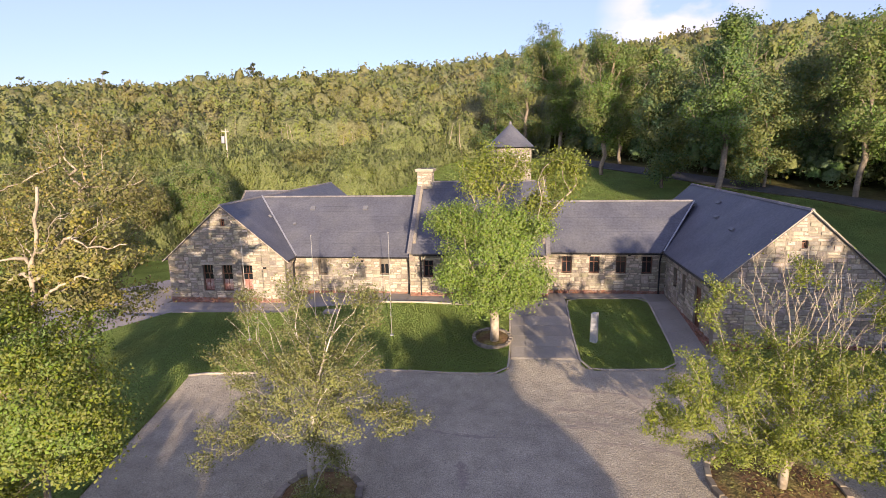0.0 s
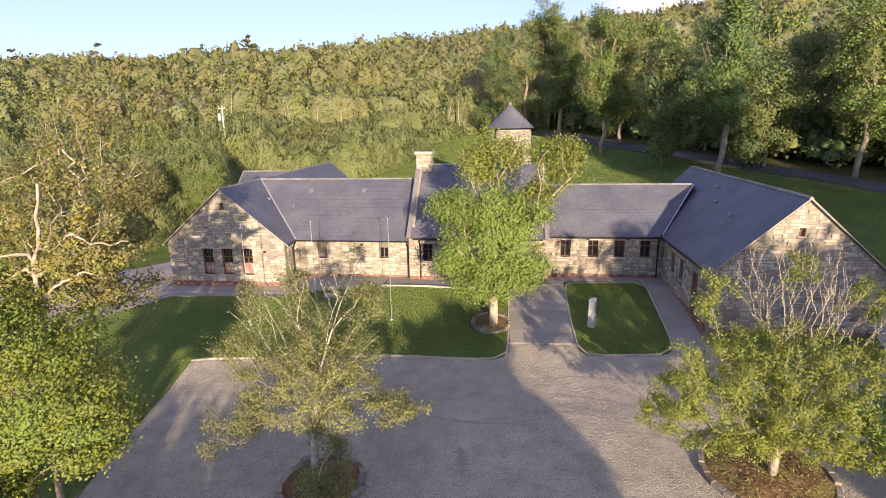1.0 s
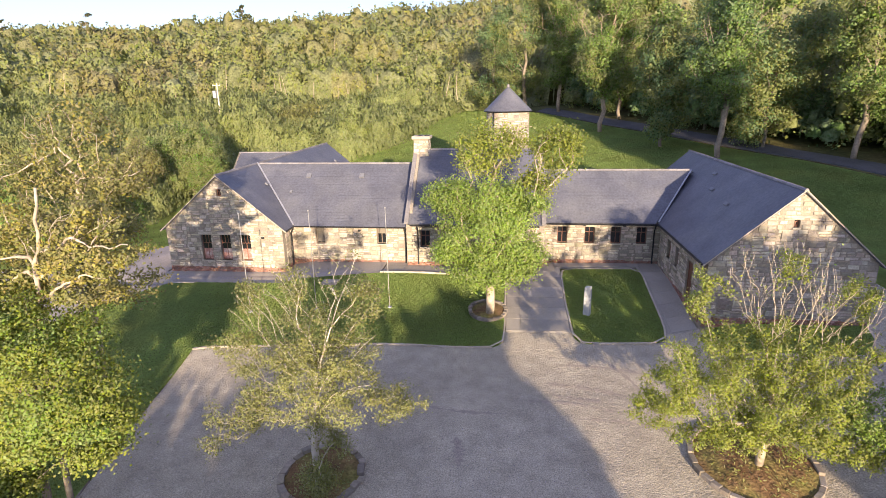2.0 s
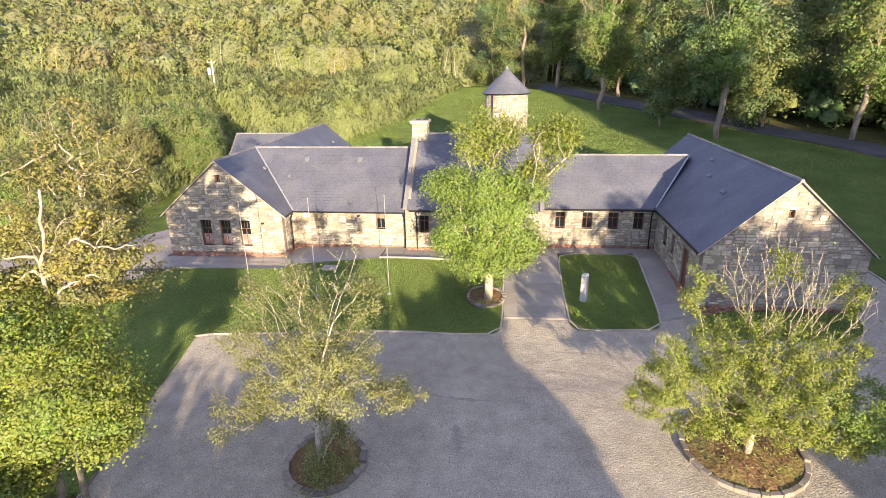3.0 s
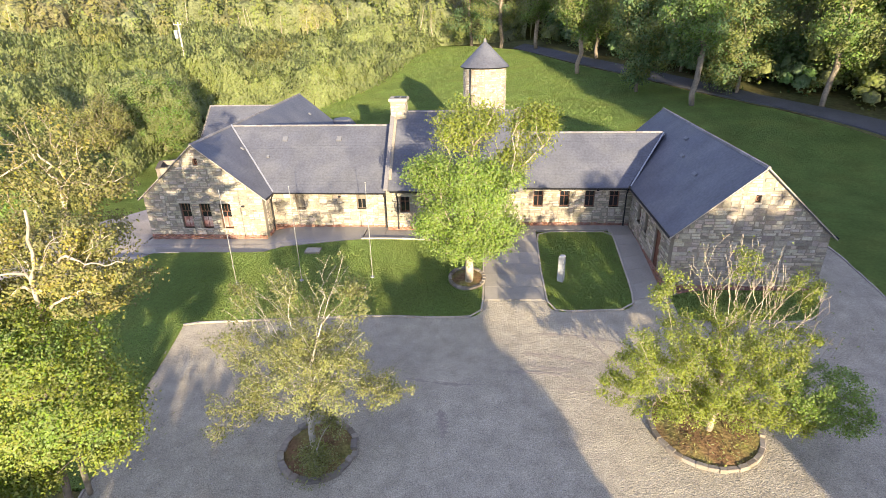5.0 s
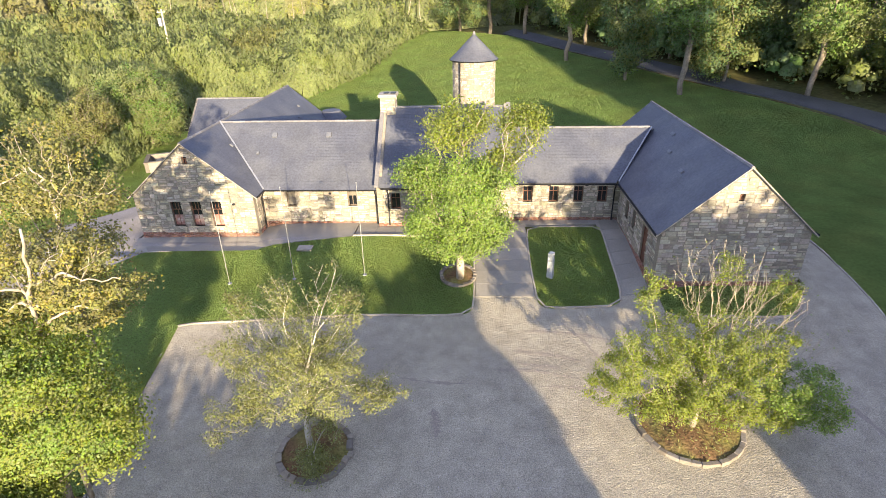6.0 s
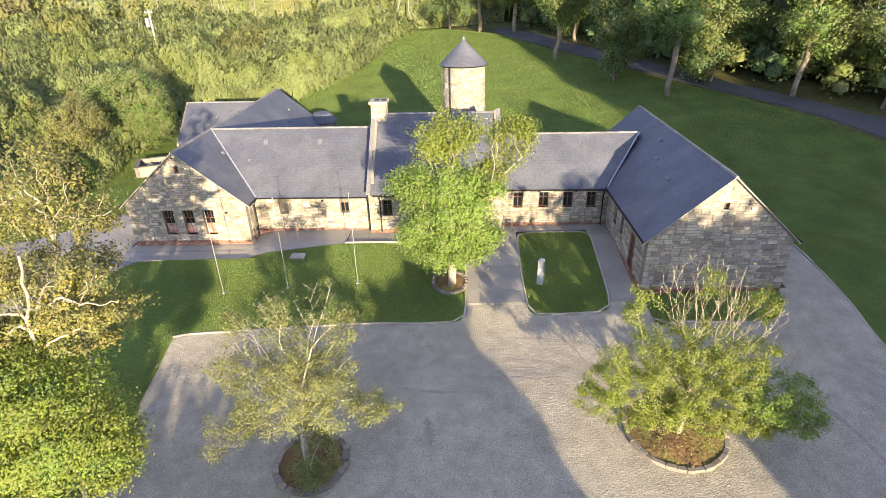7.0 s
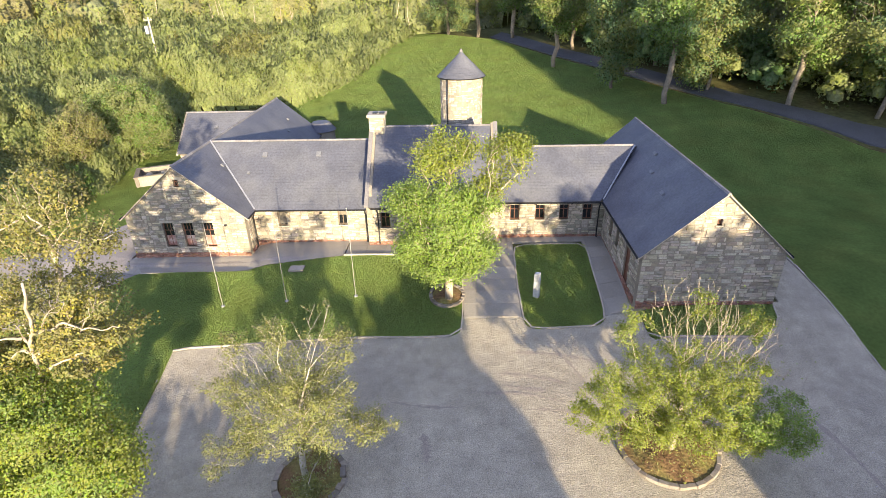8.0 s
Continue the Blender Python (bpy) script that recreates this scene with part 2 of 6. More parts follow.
for key, colour, spread in (("birch", (0.285, 0.30, 0.11), 0.28), ("maple", (0.275, 0.32, 0.065), 0.22), ("oak", (0.19, 0.28, 0.075), 0.28), ("ash", (0.25, 0.345, 0.08), 0.26),
                            ("autumn", (0.33, 0.30, 0.085), 0.28), ("willow", (0.25, 0.285, 0.11), 0.12), ("dark", (0.17, 0.26, 0.11), 0.22),
                            ("wood", (0.235, 0.27, 0.09), 0.18), ("brown", (0.24, 0.23, 0.09), 0.22), ("olive", (0.265, 0.27, 0.09), 0.18),
                            ("conifer", (0.11, 0.13, 0.06), 0.25)):
    LEAF[key] = material("leaf_" + key, colour, 0.7, spread, 0.02, "island", coarse=(0.22, 0.25), through_leaf=0.45, spec=0.15)
    HEART[key] = material("foliage_" + key, colour, 0.8, 0.10, 0.006, "island", coarse=(0.22, 0.25), fine=(0.36, 2.6), spec=0.05)
    leafy_relief(HEART[key], 2.3, 3.0)


# ---------- mesh helpers ----------
def smooth(a, b, v):
    t = np.clip((np.asarray(v, float) - a) / (b - a), 0, 1)
    return t * t * (3 - 2 * t)


def raw_mesh(name, verts, faces, mat, smooth_faces=False):
    me = bpy.data.meshes.new(name)
    me.from_pydata([tuple(v) for v in verts], [], faces)
    if mat:
        me.materials.append(mat)
    if smooth_faces:
        me.polygons.foreach_set("use_smooth", [True] * len(me.polygons))
    me.update()
    return me


def quad_mesh(name, verts, mat, out=None, soft=0.6):
    """Loose quads out of an (n, 4, 3) array. out: the crown's outward direction at each, towards which the leaf's normal leans."""
    verts = np.array(verts, dtype=np.float32)
    if out is not None:
        geo = np.cross(verts[:, 2] - verts[:, 0], verts[:, 3] - verts[:, 1])
        geo /= np.linalg.norm(geo, axis=1)[:, None] + 1e-9
        out = out / (np.linalg.norm(out, axis=1)[:, None] + 1e-9)
        turn = (geo * out).sum(1) < 0
        verts[turn] = verts[turn][:, ::-1]
        geo[turn] *= -1
        nrm = out * soft + geo * (1 - soft)
        nrm /= np.linalg.norm(nrm, axis=1)[:, None] + 1e-9
    v = np.ascontiguousarray(verts, dtype=np.float32).reshape(-1, 3)
    count = len(v) // 4
    me = bpy.data.meshes.new(name)
    me.vertices.add(len(v))
    me.vertices.foreach_set("co", v.ravel())
    me.loops.add(len(v))
    me.loops.foreach_set("vertex_index", np.arange(len(v), dtype=np.int32))
    me.polygons.add(count)
    me.polygons.foreach_set("loop_start", np.arange(0, len(v), 4, dtype=np.int32))
    me.materials.append(mat)
    me.update(calc_edges=True)
    if out is not None:
        at = me.attributes.new("custom_normal", "FLOAT_VECTOR", "POINT")
        at.data.foreach_set("vector", np.repeat(nrm, 4, 0).astype(np.float32).ravel())
        me.update()
    return me


def hang(ob, parent, label=""):
    if parent:
        ob.parent = parent
    return tagged(ob, label)


def part(name, bm, mat, parent, label=""):
    me = bpy.data.meshes.new(name)
    bm.to_mesh(me)
    bm.free()
    me.materials.append(mat)
    return hang(new(name, me), parent, label)


def mpart(name, me, parent, label=""):
    return hang(new(name, me), parent, label)


def empty(name, label, category, group="", kind="", at=(0, 0, 0)):
    ob = new(name)
    ob.location = at
    return tagged(ob, label, category, group, kind)


def add_prism(bm, poly, offset):
    """A closed prism: the polygon and its copy moved by offset."""
    a = [bm.verts.new(p) for p in poly]
    b = [bm.verts.new(Vector(p) + Vector(offset)) for p in poly]
    k = len(a)
    bm.faces.new(a)
    bm.faces.new(b[::-1])
    for i in range(k):
        bm.faces.new((a[i], b[i], b[(i + 1) % k], a[(i + 1) % k]))


def prism(poly, offset):
    bm = bmesh.new()
    add_prism(bm, poly, offset)
    bmesh.ops.recalc_face_normals(bm, faces=bm.faces)
    return bm


def add_box(bm, lo, hi):
    add_prism(bm, [(lo[0], lo[1], lo[2]), (hi[0], lo[1], lo[2]), (hi[0], hi[1], lo[2]), (lo[0], hi[1], lo[2])], (0, 0, hi[2] - lo[2]))


def box(lo, hi, bevel=0.0):
    bm = bmesh.new()
    add_box(bm, lo, hi)
    bmesh.ops.recalc_face_normals(bm, faces=bm.faces)
    if bevel:
        bmesh.ops.bevel(bm, geom=bm.edges[:], offset=bevel, segments=2, affect="EDGES", profile=0.5)
    return bm


def tube_arrays(points, radii, sides=6):
    """Vertices and faces of a tapered tube along points."""
    pts = [Vector(p) for p in points]
    verts, faces = [], []
    for i, p in enumerate(pts):
        d = (pts[min(i + 1, len(pts) - 1)] - pts[max(i - 1, 0)]).normalized()
        ref = Vector((1, 0, 0)) if abs(d.x) < 0.8 else Vector((0, 1, 0))
        u = d.cross(ref).normalized()
        w = d.cross(u)
        for k in range(sides):
            a = 2 * math.pi * k / sides
            verts.append(p + (u * math.cos(a) + w * math.sin(a)) * radii[i])
    for i in range(len(pts) - 1):
        for k in range(sides):
            q = (k + 1) % sides
            faces.append((i * sides + k, i * sides + q, (i + 1) * sides + q, (i + 1) * sides + k))
    faces.append(tuple(range(sides))[::-1])
    faces.append(tuple(range((len(pts) - 1) * sides, len(pts) * sides)))
    return verts, faces


def tube(name, points, radii, mat, parent, sides=8, label=""):
    if not isinstance(radii, (list, tuple)):
        radii = [radii] * len(points)
    v, f = tube_arrays(points, radii, sides)
    return mpart(name, raw_mesh(name, v, f, mat, True), parent, label)


# ---------- ground ----------
def ground_z(x, y):
    """Height of the ground: a terrace along the house, falling to the car park, rising to the wooded hill behind."""
    x, y = np.asarray(x, float), np.asarray(y, float)
    xt = np.clip(x, -30, 30)
    terrace = -0.66 + 0.014 * xt
    z = terrace - 0.15 * (33 - np.clip(y, 22, 33)) - 0.08 * (22 - np.clip(y, 6, 22))
    z = z + 0.48 * smooth(7.6, 12.6, x) * smooth(21, 27, y) * smooth(35, 30, y)
    z = z - 0.32 * smooth(-7, -1, x) * smooth(12, 9, x) * smooth(20.5, 25.5, y) * smooth(36.5, 31, y)
    z = z - 0.27 * smooth(-13.5, -15.5, x) * smooth(-28, -24.5, x) * smooth(31.5, 32.0, y) * smooth(38, 35, y) * (1.55 - 0.55 * np.clip((y - 32) / 2, 0, 1))
    back = np.clip(y - 42, 0, 68)
    z = z + back * 0.12 * smooth(42, 55, y) + 0.05 * xt * smooth(42, 60, y)
    hill = np.clip(y - 108, 0, 235)
    z = z + hill * (0.190 + 0.00020 * np.clip(x, -150, 150)) * smooth(104, 150, y)
    z = z + 0.10 * np.clip(x - 60, 0, 250) * smooth(40, 110, y) * 0.35
    z = z + smooth(95, 160, y) * 2.2 * np.sin(x * 0.045 + 1.0) * np.cos(y * 0.031 + x * 0.012)
    return z


def gz(x, y):
    return float(ground_z(x, y))


def axis_steps(near, far_lo, far_hi, step):
    lo, hi = near
    mid = list(np.arange(lo, hi + 0.01, step))
    out_lo, out_hi, s = [], [], step
    v = lo
    while v > far_lo:
        s *= 1.25
        v -= s
        out_lo.append(v)
    s, v = step, hi
    while v < far_hi:
        s *= 1.25
        v += s
        out_hi.append(v)
    return np.array(out_lo[::-1] + mid + out_hi)


def sheet(name, xs, ys, mat, lift=0.0):
    gx, gy = np.meshgrid(xs, ys)
    z = ground_z(gx, gy) + lift
    verts = np.stack([gx.ravel(), gy.ravel(), z.ravel()], 1)
    nx, ny = len(xs), len(ys)
    faces = [(j * nx + i, j * nx + i + 1, (j + 1) * nx + i + 1, (j + 1) * nx + i) for j in range(ny - 1) for i in range(nx - 1)]
    return raw_mesh(name, verts, faces, mat, True)


def inside(poly, x, y):
    """Which of the points x, y lie in the polygon."""
    x, y = np.asarray(x, float), np.asarray(y, float)
    r = np.zeros(x.shape, bool)
    k = len(poly)
    for i in range(k):
        (x0, y0), (x1, y1) = poly[i], poly[(i + 1) % k]
        if y0 == y1:
            continue
        cross = ((y0 > y) != (y1 > y)) & (x < (x1 - x0) * (y - y0) / (y1 - y0) + x0)
        r ^= cross
    return r


def patch(name, poly, mat, lift, step=0.5, skirt=0.15):
    """A surface on the ground with the given outline, lifted, with a skirt round its edge."""
    bm = bmesh.new()
    vs = [bm.verts.new((x, y, 0)) for x, y in poly]
    bm.faces.new(vs)
    xs, ys = [p[0] for p in poly], [p[1] for p in poly]
    for a, lo, hi in ((0, min(xs), max(xs)), (1, min(ys), max(ys))):
        v = lo + step
        while v < hi:
            co, no = ((v, 0, 0), (1, 0, 0)) if a == 0 else ((0, v, 0), (0, 1, 0))
            bmesh.ops.bisect_plane(bm, geom=bm.verts[:] + bm.edges[:] + bm.faces[:], plane_co=co, plane_no=no)
            v += step
    edges = [e for e in bm.edges if e.is_boundary]
    ret = bmesh.ops.extrude_edge_only(bm, edges=edges)
    low = {v for v in ret["geom"] if isinstance(v, bmesh.types.BMVert)}
    for v in bm.verts:
        v.co.z = gz(v.co.x, v.co.y) + (lift - skirt if v in low else lift)
    bmesh.ops.recalc_face_normals(bm, faces=bm.faces)
    me = bpy.data.meshes.new(name)
    bm.to_mesh(me)
    bm.free()
    me.materials.append(mat)
    return me


def rounded(points, r, k=5):
    """A polygon with its corners rounded; points are (x, y) or (x, y, radius)."""
    out = []
    n = len(points)
    for i, p in enumerate(points):
        rad = p[2] if len(p) > 2 else r
        a, b, c = Vector(points[i - 1][:2]), Vector(p[:2]), Vector(points[(i + 1) % n][:2])
        if rad <= 0:
            out.append(tuple(b))
            continue
        u, w = (a - b).normalized(), (c - b).normalized()
        s, e = b + u * rad, b + w * rad
        for j in range(k + 1):
            t = j / k
            out.append(tuple(s * (1 - t) ** 2 + b * 2 * t * (1 - t) + e * t * t))
    return out


ground = tagged(new("ground", sheet("ground", axis_steps((-46, 46), -1800, 1800, 1.0), axis_steps((-20, 112), -900, 1800, 1.0), EARTH, -0.10)),
                "rough grassy woodland ground rising to a wooded hill", "ground", kind="structure")

LOT = rounded([(-16.6, 24.8), (-16.2, 20.0), (-15.3, 14.5), (-14.0, 4.0), (-13.0, -8.0), (40, -8.0), (34, 12), (24, 20), (21.4, 24), (21.2, 28.5), (20.9, 33), (20.6, 46), (18.7, 46), (18.5, 27.2), (10.05, 27.25), (0.06, 27.25), (-0.8, 26.1)], 0)
car_park = tagged(new("car_park", patch("car_park", LOT, GRAVEL, 0.0, 1.0, 0.3)), "pinkish grey gravel car park with tyre marks", "gravel", kind="structure")
LAWN_FRONT = rounded([(-16.55, 24.4, 0.15), (-0.02, 25.62, 0.9), (0.04, 28.0, 0), (0.05, 33.3, 0.2), (-8.2, 33.2, 0), (-14.2, 32.1, 0), (-17.5, 31.95, 0), (-22.2, 31.5, 0.5), (-24.6, 29.1, 0.5), (-27.0, 26.0, 0.5), (-27, 14, 0), (-15.3, 14, 0), (-16.1, 20, 0)], 0)
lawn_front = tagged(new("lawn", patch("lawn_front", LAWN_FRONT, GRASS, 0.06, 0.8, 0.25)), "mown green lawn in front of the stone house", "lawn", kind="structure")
ISLAND = rounded([(3.64, 34.6, 0.9), (3.58, 30.0, 0), (3.72, 26.05, 0.9), (8.5, 26.3, 1.0), (8.62, 29.0, 0), (8.72, 34.6, 0.5)], 0)
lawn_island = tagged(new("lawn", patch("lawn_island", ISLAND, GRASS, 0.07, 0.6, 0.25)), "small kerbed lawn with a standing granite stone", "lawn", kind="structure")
LAWN_EAST = rounded([(21.5, 22.5), (21.3, 28.5), (21.1, 33), (20.8, 46), (20, 52), (5, 52), (-10, 49), (-13.5, 58), (-25, 72), (-18.8, 82), (-14.6, 102), (-8, 114), (6, 101), (14, 86), (20, 76.3), (25, 67.4), (29, 61), (32.8, 56.6), (38.5, 50.6), (60, 38), (60, 10), (30, 14)], 0)
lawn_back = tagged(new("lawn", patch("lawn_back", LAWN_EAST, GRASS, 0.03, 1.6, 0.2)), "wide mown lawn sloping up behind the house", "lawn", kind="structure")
BACK_PATH = [(5.2, 103.5), (14.2, 87.2), (20.4, 77.2), (25.3, 68.2), (29.4, 62.0), (33.2, 57.6), (38.9, 51.5), (62, 39), (63, 42.5), (39.9, 55.2), (35.0, 60.4), (31.3, 64.8), (27.4, 71.6), (22.4, 80.4), (16.2, 90.4), (7.4, 107)]
back_path = tagged(new("path", patch("back_path", BACK_PATH, PATH_TAR, 0.05, 1.5, 0.2)), "dark tarmac path along the edge of the wood", "path", kind="structure")
LAWN_WEST = [(-25, 29), (-24.2, 33.4), (-24.2, 49.8), (-27.6, 50), (-27.6, 57.4), (-24, 62), (-36, 62), (-52, 50), (-60, 30), (-45, 8), (-26, 8), (-26.5, 26)]
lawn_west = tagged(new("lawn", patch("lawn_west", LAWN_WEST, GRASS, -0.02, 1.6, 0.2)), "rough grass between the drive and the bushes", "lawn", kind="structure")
DRIVE = rounded([(-22.3, 31.4), (-14.0, 32.05), (-8.3, 33.15), (-8.3, 35.0), (-14.0, 35.5), (-24.1, 33.9), (-24.2, 42.5), (-25.6, 42.5), (-28.6, 38.0), (-32, 34.6), (-41, 30.5), (-41, 25), (-32, 25.5), (-27.0, 26.2), (-24.8, 29.0)], 0)
drive = tagged(new("drive", patch("drive", DRIVE, TARMAC, 0.03, 1.0, 0.2)), "worn tarmac drive round the end of the house", "drive", kind="structure")
FRONT_WALK = [(-23.9, 32.2), (-22.1, 31.6), (-17.5, 32.05), (-14.2, 32.2), (-8.3, 33.25), (-8.3, 35.7), (-15.3, 35.7), (-15.3, 34.1), (-23.9, 34.1)]
front_walk = tagged(new("pavement", patch("front_walk", FRONT_WALK, PAVING, 0.05, 1.0, 0.1)), "pale worn paving along the foot of the house", "pavement", kind="structure")
TERRACE = [(-8.25, 33.3), (0.1, 33.4), (0.1, 27.1), (3.66, 27.1), (3.62, 34.95), (8.6, 35.05), (8.45, 27.1), (10.1, 27.1), (10.1, 35.9), (-8.25, 35.9)]
terrace = tagged(new("pavement", patch("terrace", TERRACE, PAVING, 0.02, 0.8, 0.2)), "grey concrete paving along the house front", "pavement", kind="structure")


# ---------- house ----------
def wall_cells(u0, u1, base, top, openings, thick, place):
    """A wall with openings as a bmesh. u runs along it, top(u) is its upper edge; place(u, depth, z) gives world points."""
    us = sorted({u0, u1, *[v for o in openings for v in o[:2]], *top.breaks})
    us = [u for u in us if u0 <= u <= u1]
    bm = bmesh.new()
    for a, b in zip(us, us[1:]):
        zs = [(base, base)]
        for o in sorted((o for o in openings if o[0] <= a + 1e-6 and o[1] >= b - 1e-6), key=lambda o: o[2]):
            zs += [(o[2], o[2]), (o[3], o[3])]
        zs.append((top(a), top(b)))
        for i in range(0, len(zs), 2):
            (la, lb), (ha, hb) = zs[i], zs[i + 1]
            poly = [place(a, 0, la), place(b, 0, lb), place(b, 0, hb), place(a, 0, ha)]
            add_prism(bm, poly, Vector(place(a, thick, la)) - Vector(place(a, 0, la)))
    bmesh.ops.remove_doubles(bm, verts=bm.verts[:], dist=0.001)
    bmesh.ops.recalc_face_normals(bm, faces=bm.faces)
    return bm


class Top:
    """The upper edge of a wall: level, or a gable with its apex at u."""
    def __init__(self, eave, apex=None, pitch=0.0):
        self.eave, self.apex, self.pitch = eave, apex, pitch
        self.breaks = [apex[0]] if apex else []

    def __call__(self, u):
        return self.eave if not self.apex else self.apex[1] - self.pitch * abs(u - self.apex[0])


def stones_for(u0, u1, base, top, openings, rng, h=(0.13, 0.34), w=(0.18, 0.66), gap=0.03):
    """Rubble stones laid in rough courses: (u, z, width, height) clear of the openings and under the top edge."""
    out = []
    limit = top.eave if not top.apex else top.apex[1]
    panel = u0
    while panel < u1 - 0.05:
        end = min(u1, panel + rng.uniform(0.9, 1.9))
        if u1 - end < 0.5:
            end = u1
        z = base + rng.uniform(-0.06, 0.0)
        while z < limit:
            ch = rng.uniform(*h)
            u = panel
            while u < end - 0.02:
                cw = rng.uniform(*w)
                stop = u + cw if end - u - cw > 0.14 else end
                pieces = [(z, ch)] if ch < 0.22 or rng.random() < 0.6 else [(z, ch * 0.5), (z + ch * 0.5, ch * 0.5)]
                for pz, ph in pieces:
                    shift = rng.uniform(-0.07, 0.07)
                    a = (u + (shift if u > u0 else 0)) + gap / 2
                    b = (stop + (shift if stop < u1 else 0)) - gap / 2
                    for o in openings:
                        if pz < o[3] and pz + ph > o[2] and a < o[1] and b > o[0]:
                            if a < o[0]:
                                b = min(b, o[0])
                            else:
                                a = max(a, o[1])
                    lim = pz + ph + 0.02
                    if top.apex:
                        half = (top.apex[1] - lim) / top.pitch
                        a, b = max(a, top.apex[0] - half), min(b, top.apex[0] + half)
                    elif lim > top.eave:
                        continue
                    if b - a > 0.07:
                        out.append((a, pz + gap / 2, b - a, ph - gap))
                u = stop
            z += ch
        panel = end
    return out


def stone_mesh(name, stones, place, mat, rng, proud=(0.012, 0.045)):
    verts, faces = [], []
    for a, z, w, h in stones:
        d = rng.uniform(*proud)
        k = len(verts)
        j = lambda s: rng.uniform(-s, s) * 3.6
        e = min(0.035, 0.25 * h)
        verts += [place(a, 0.01, z), place(a + w, 0.01, z), place(a + w, 0.01, z + h), place(a, 0.01, z + h)]
        verts += [place(a + e + j(0.012), -d, z + e * 0.6 + j(0.01)), place(a + w - e + j(0.012), -d + j(0.008), z + e * 0.6 + j(0.01)),
                  place(a + w - e + j(0.012), -d, z + h - e * 0.6 + j(0.01)), place(a + e + j(0.012), -d + j(0.008), z + h - e * 0.6 + j(0.01))]
        faces += [(k + 4, k + 5, k + 6, k + 7)] + [(k + i, k + (i + 1) % 4, k + 4 + (i + 1) % 4, k + 4 + i) for i in range(4)]
    me = raw_mesh(name, verts, faces, mat)
    bm = bmesh.new()
    bm.from_mesh(me)
    bmesh.ops.recalc_face_normals(bm, faces=bm.faces)
    bm.to_mesh(me)
    bm.free()
    return me


def brick_mesh(name, u0, u1, z0, z1, place, mat, rng):
    stones = []
    z, row = z0, 0
    while z < z1 - 0.03:
        u = u0 - (0.11 if row % 2 else 0)
        while u < u1:
            a, b = max(u, u0), min(u + 0.215, u1)
            if b - a > 0.03:
                stones.append((a, z, b - a, 0.065))
            u += 0.225
        z += 0.075
        row += 1
    return stone_mesh(name, stones, place, mat, rng, (0.045, 0.055))


def stone_wall(house, u0, u1, foot, plinth, top, openings, place, rng, thick=0.42, pieces=False):
    """One wall of the house: mortar core with openings, rubble stones proud of it, brick plinth."""
    wall = part("wall", wall_cells(u0, u1, foot - 0.5, top, openings, thick, place), MORTAR, house, "pale buff rubble stone wall")
    st = stones_for(u0, u1, plinth, top, openings, rng)
    if pieces:
        return wall, st
    tagged(mpart("stonework", stone_mesh("stonework", st, place, STONE, rng), wall), kind="stuff")
    tagged(mpart("brick_plinth", brick_mesh("brick_plinth", u0, u1, foot - 0.1, plinth, place, BRICK, rng), wall, "red brick plinth"), kind="stuff")
    return wall, st


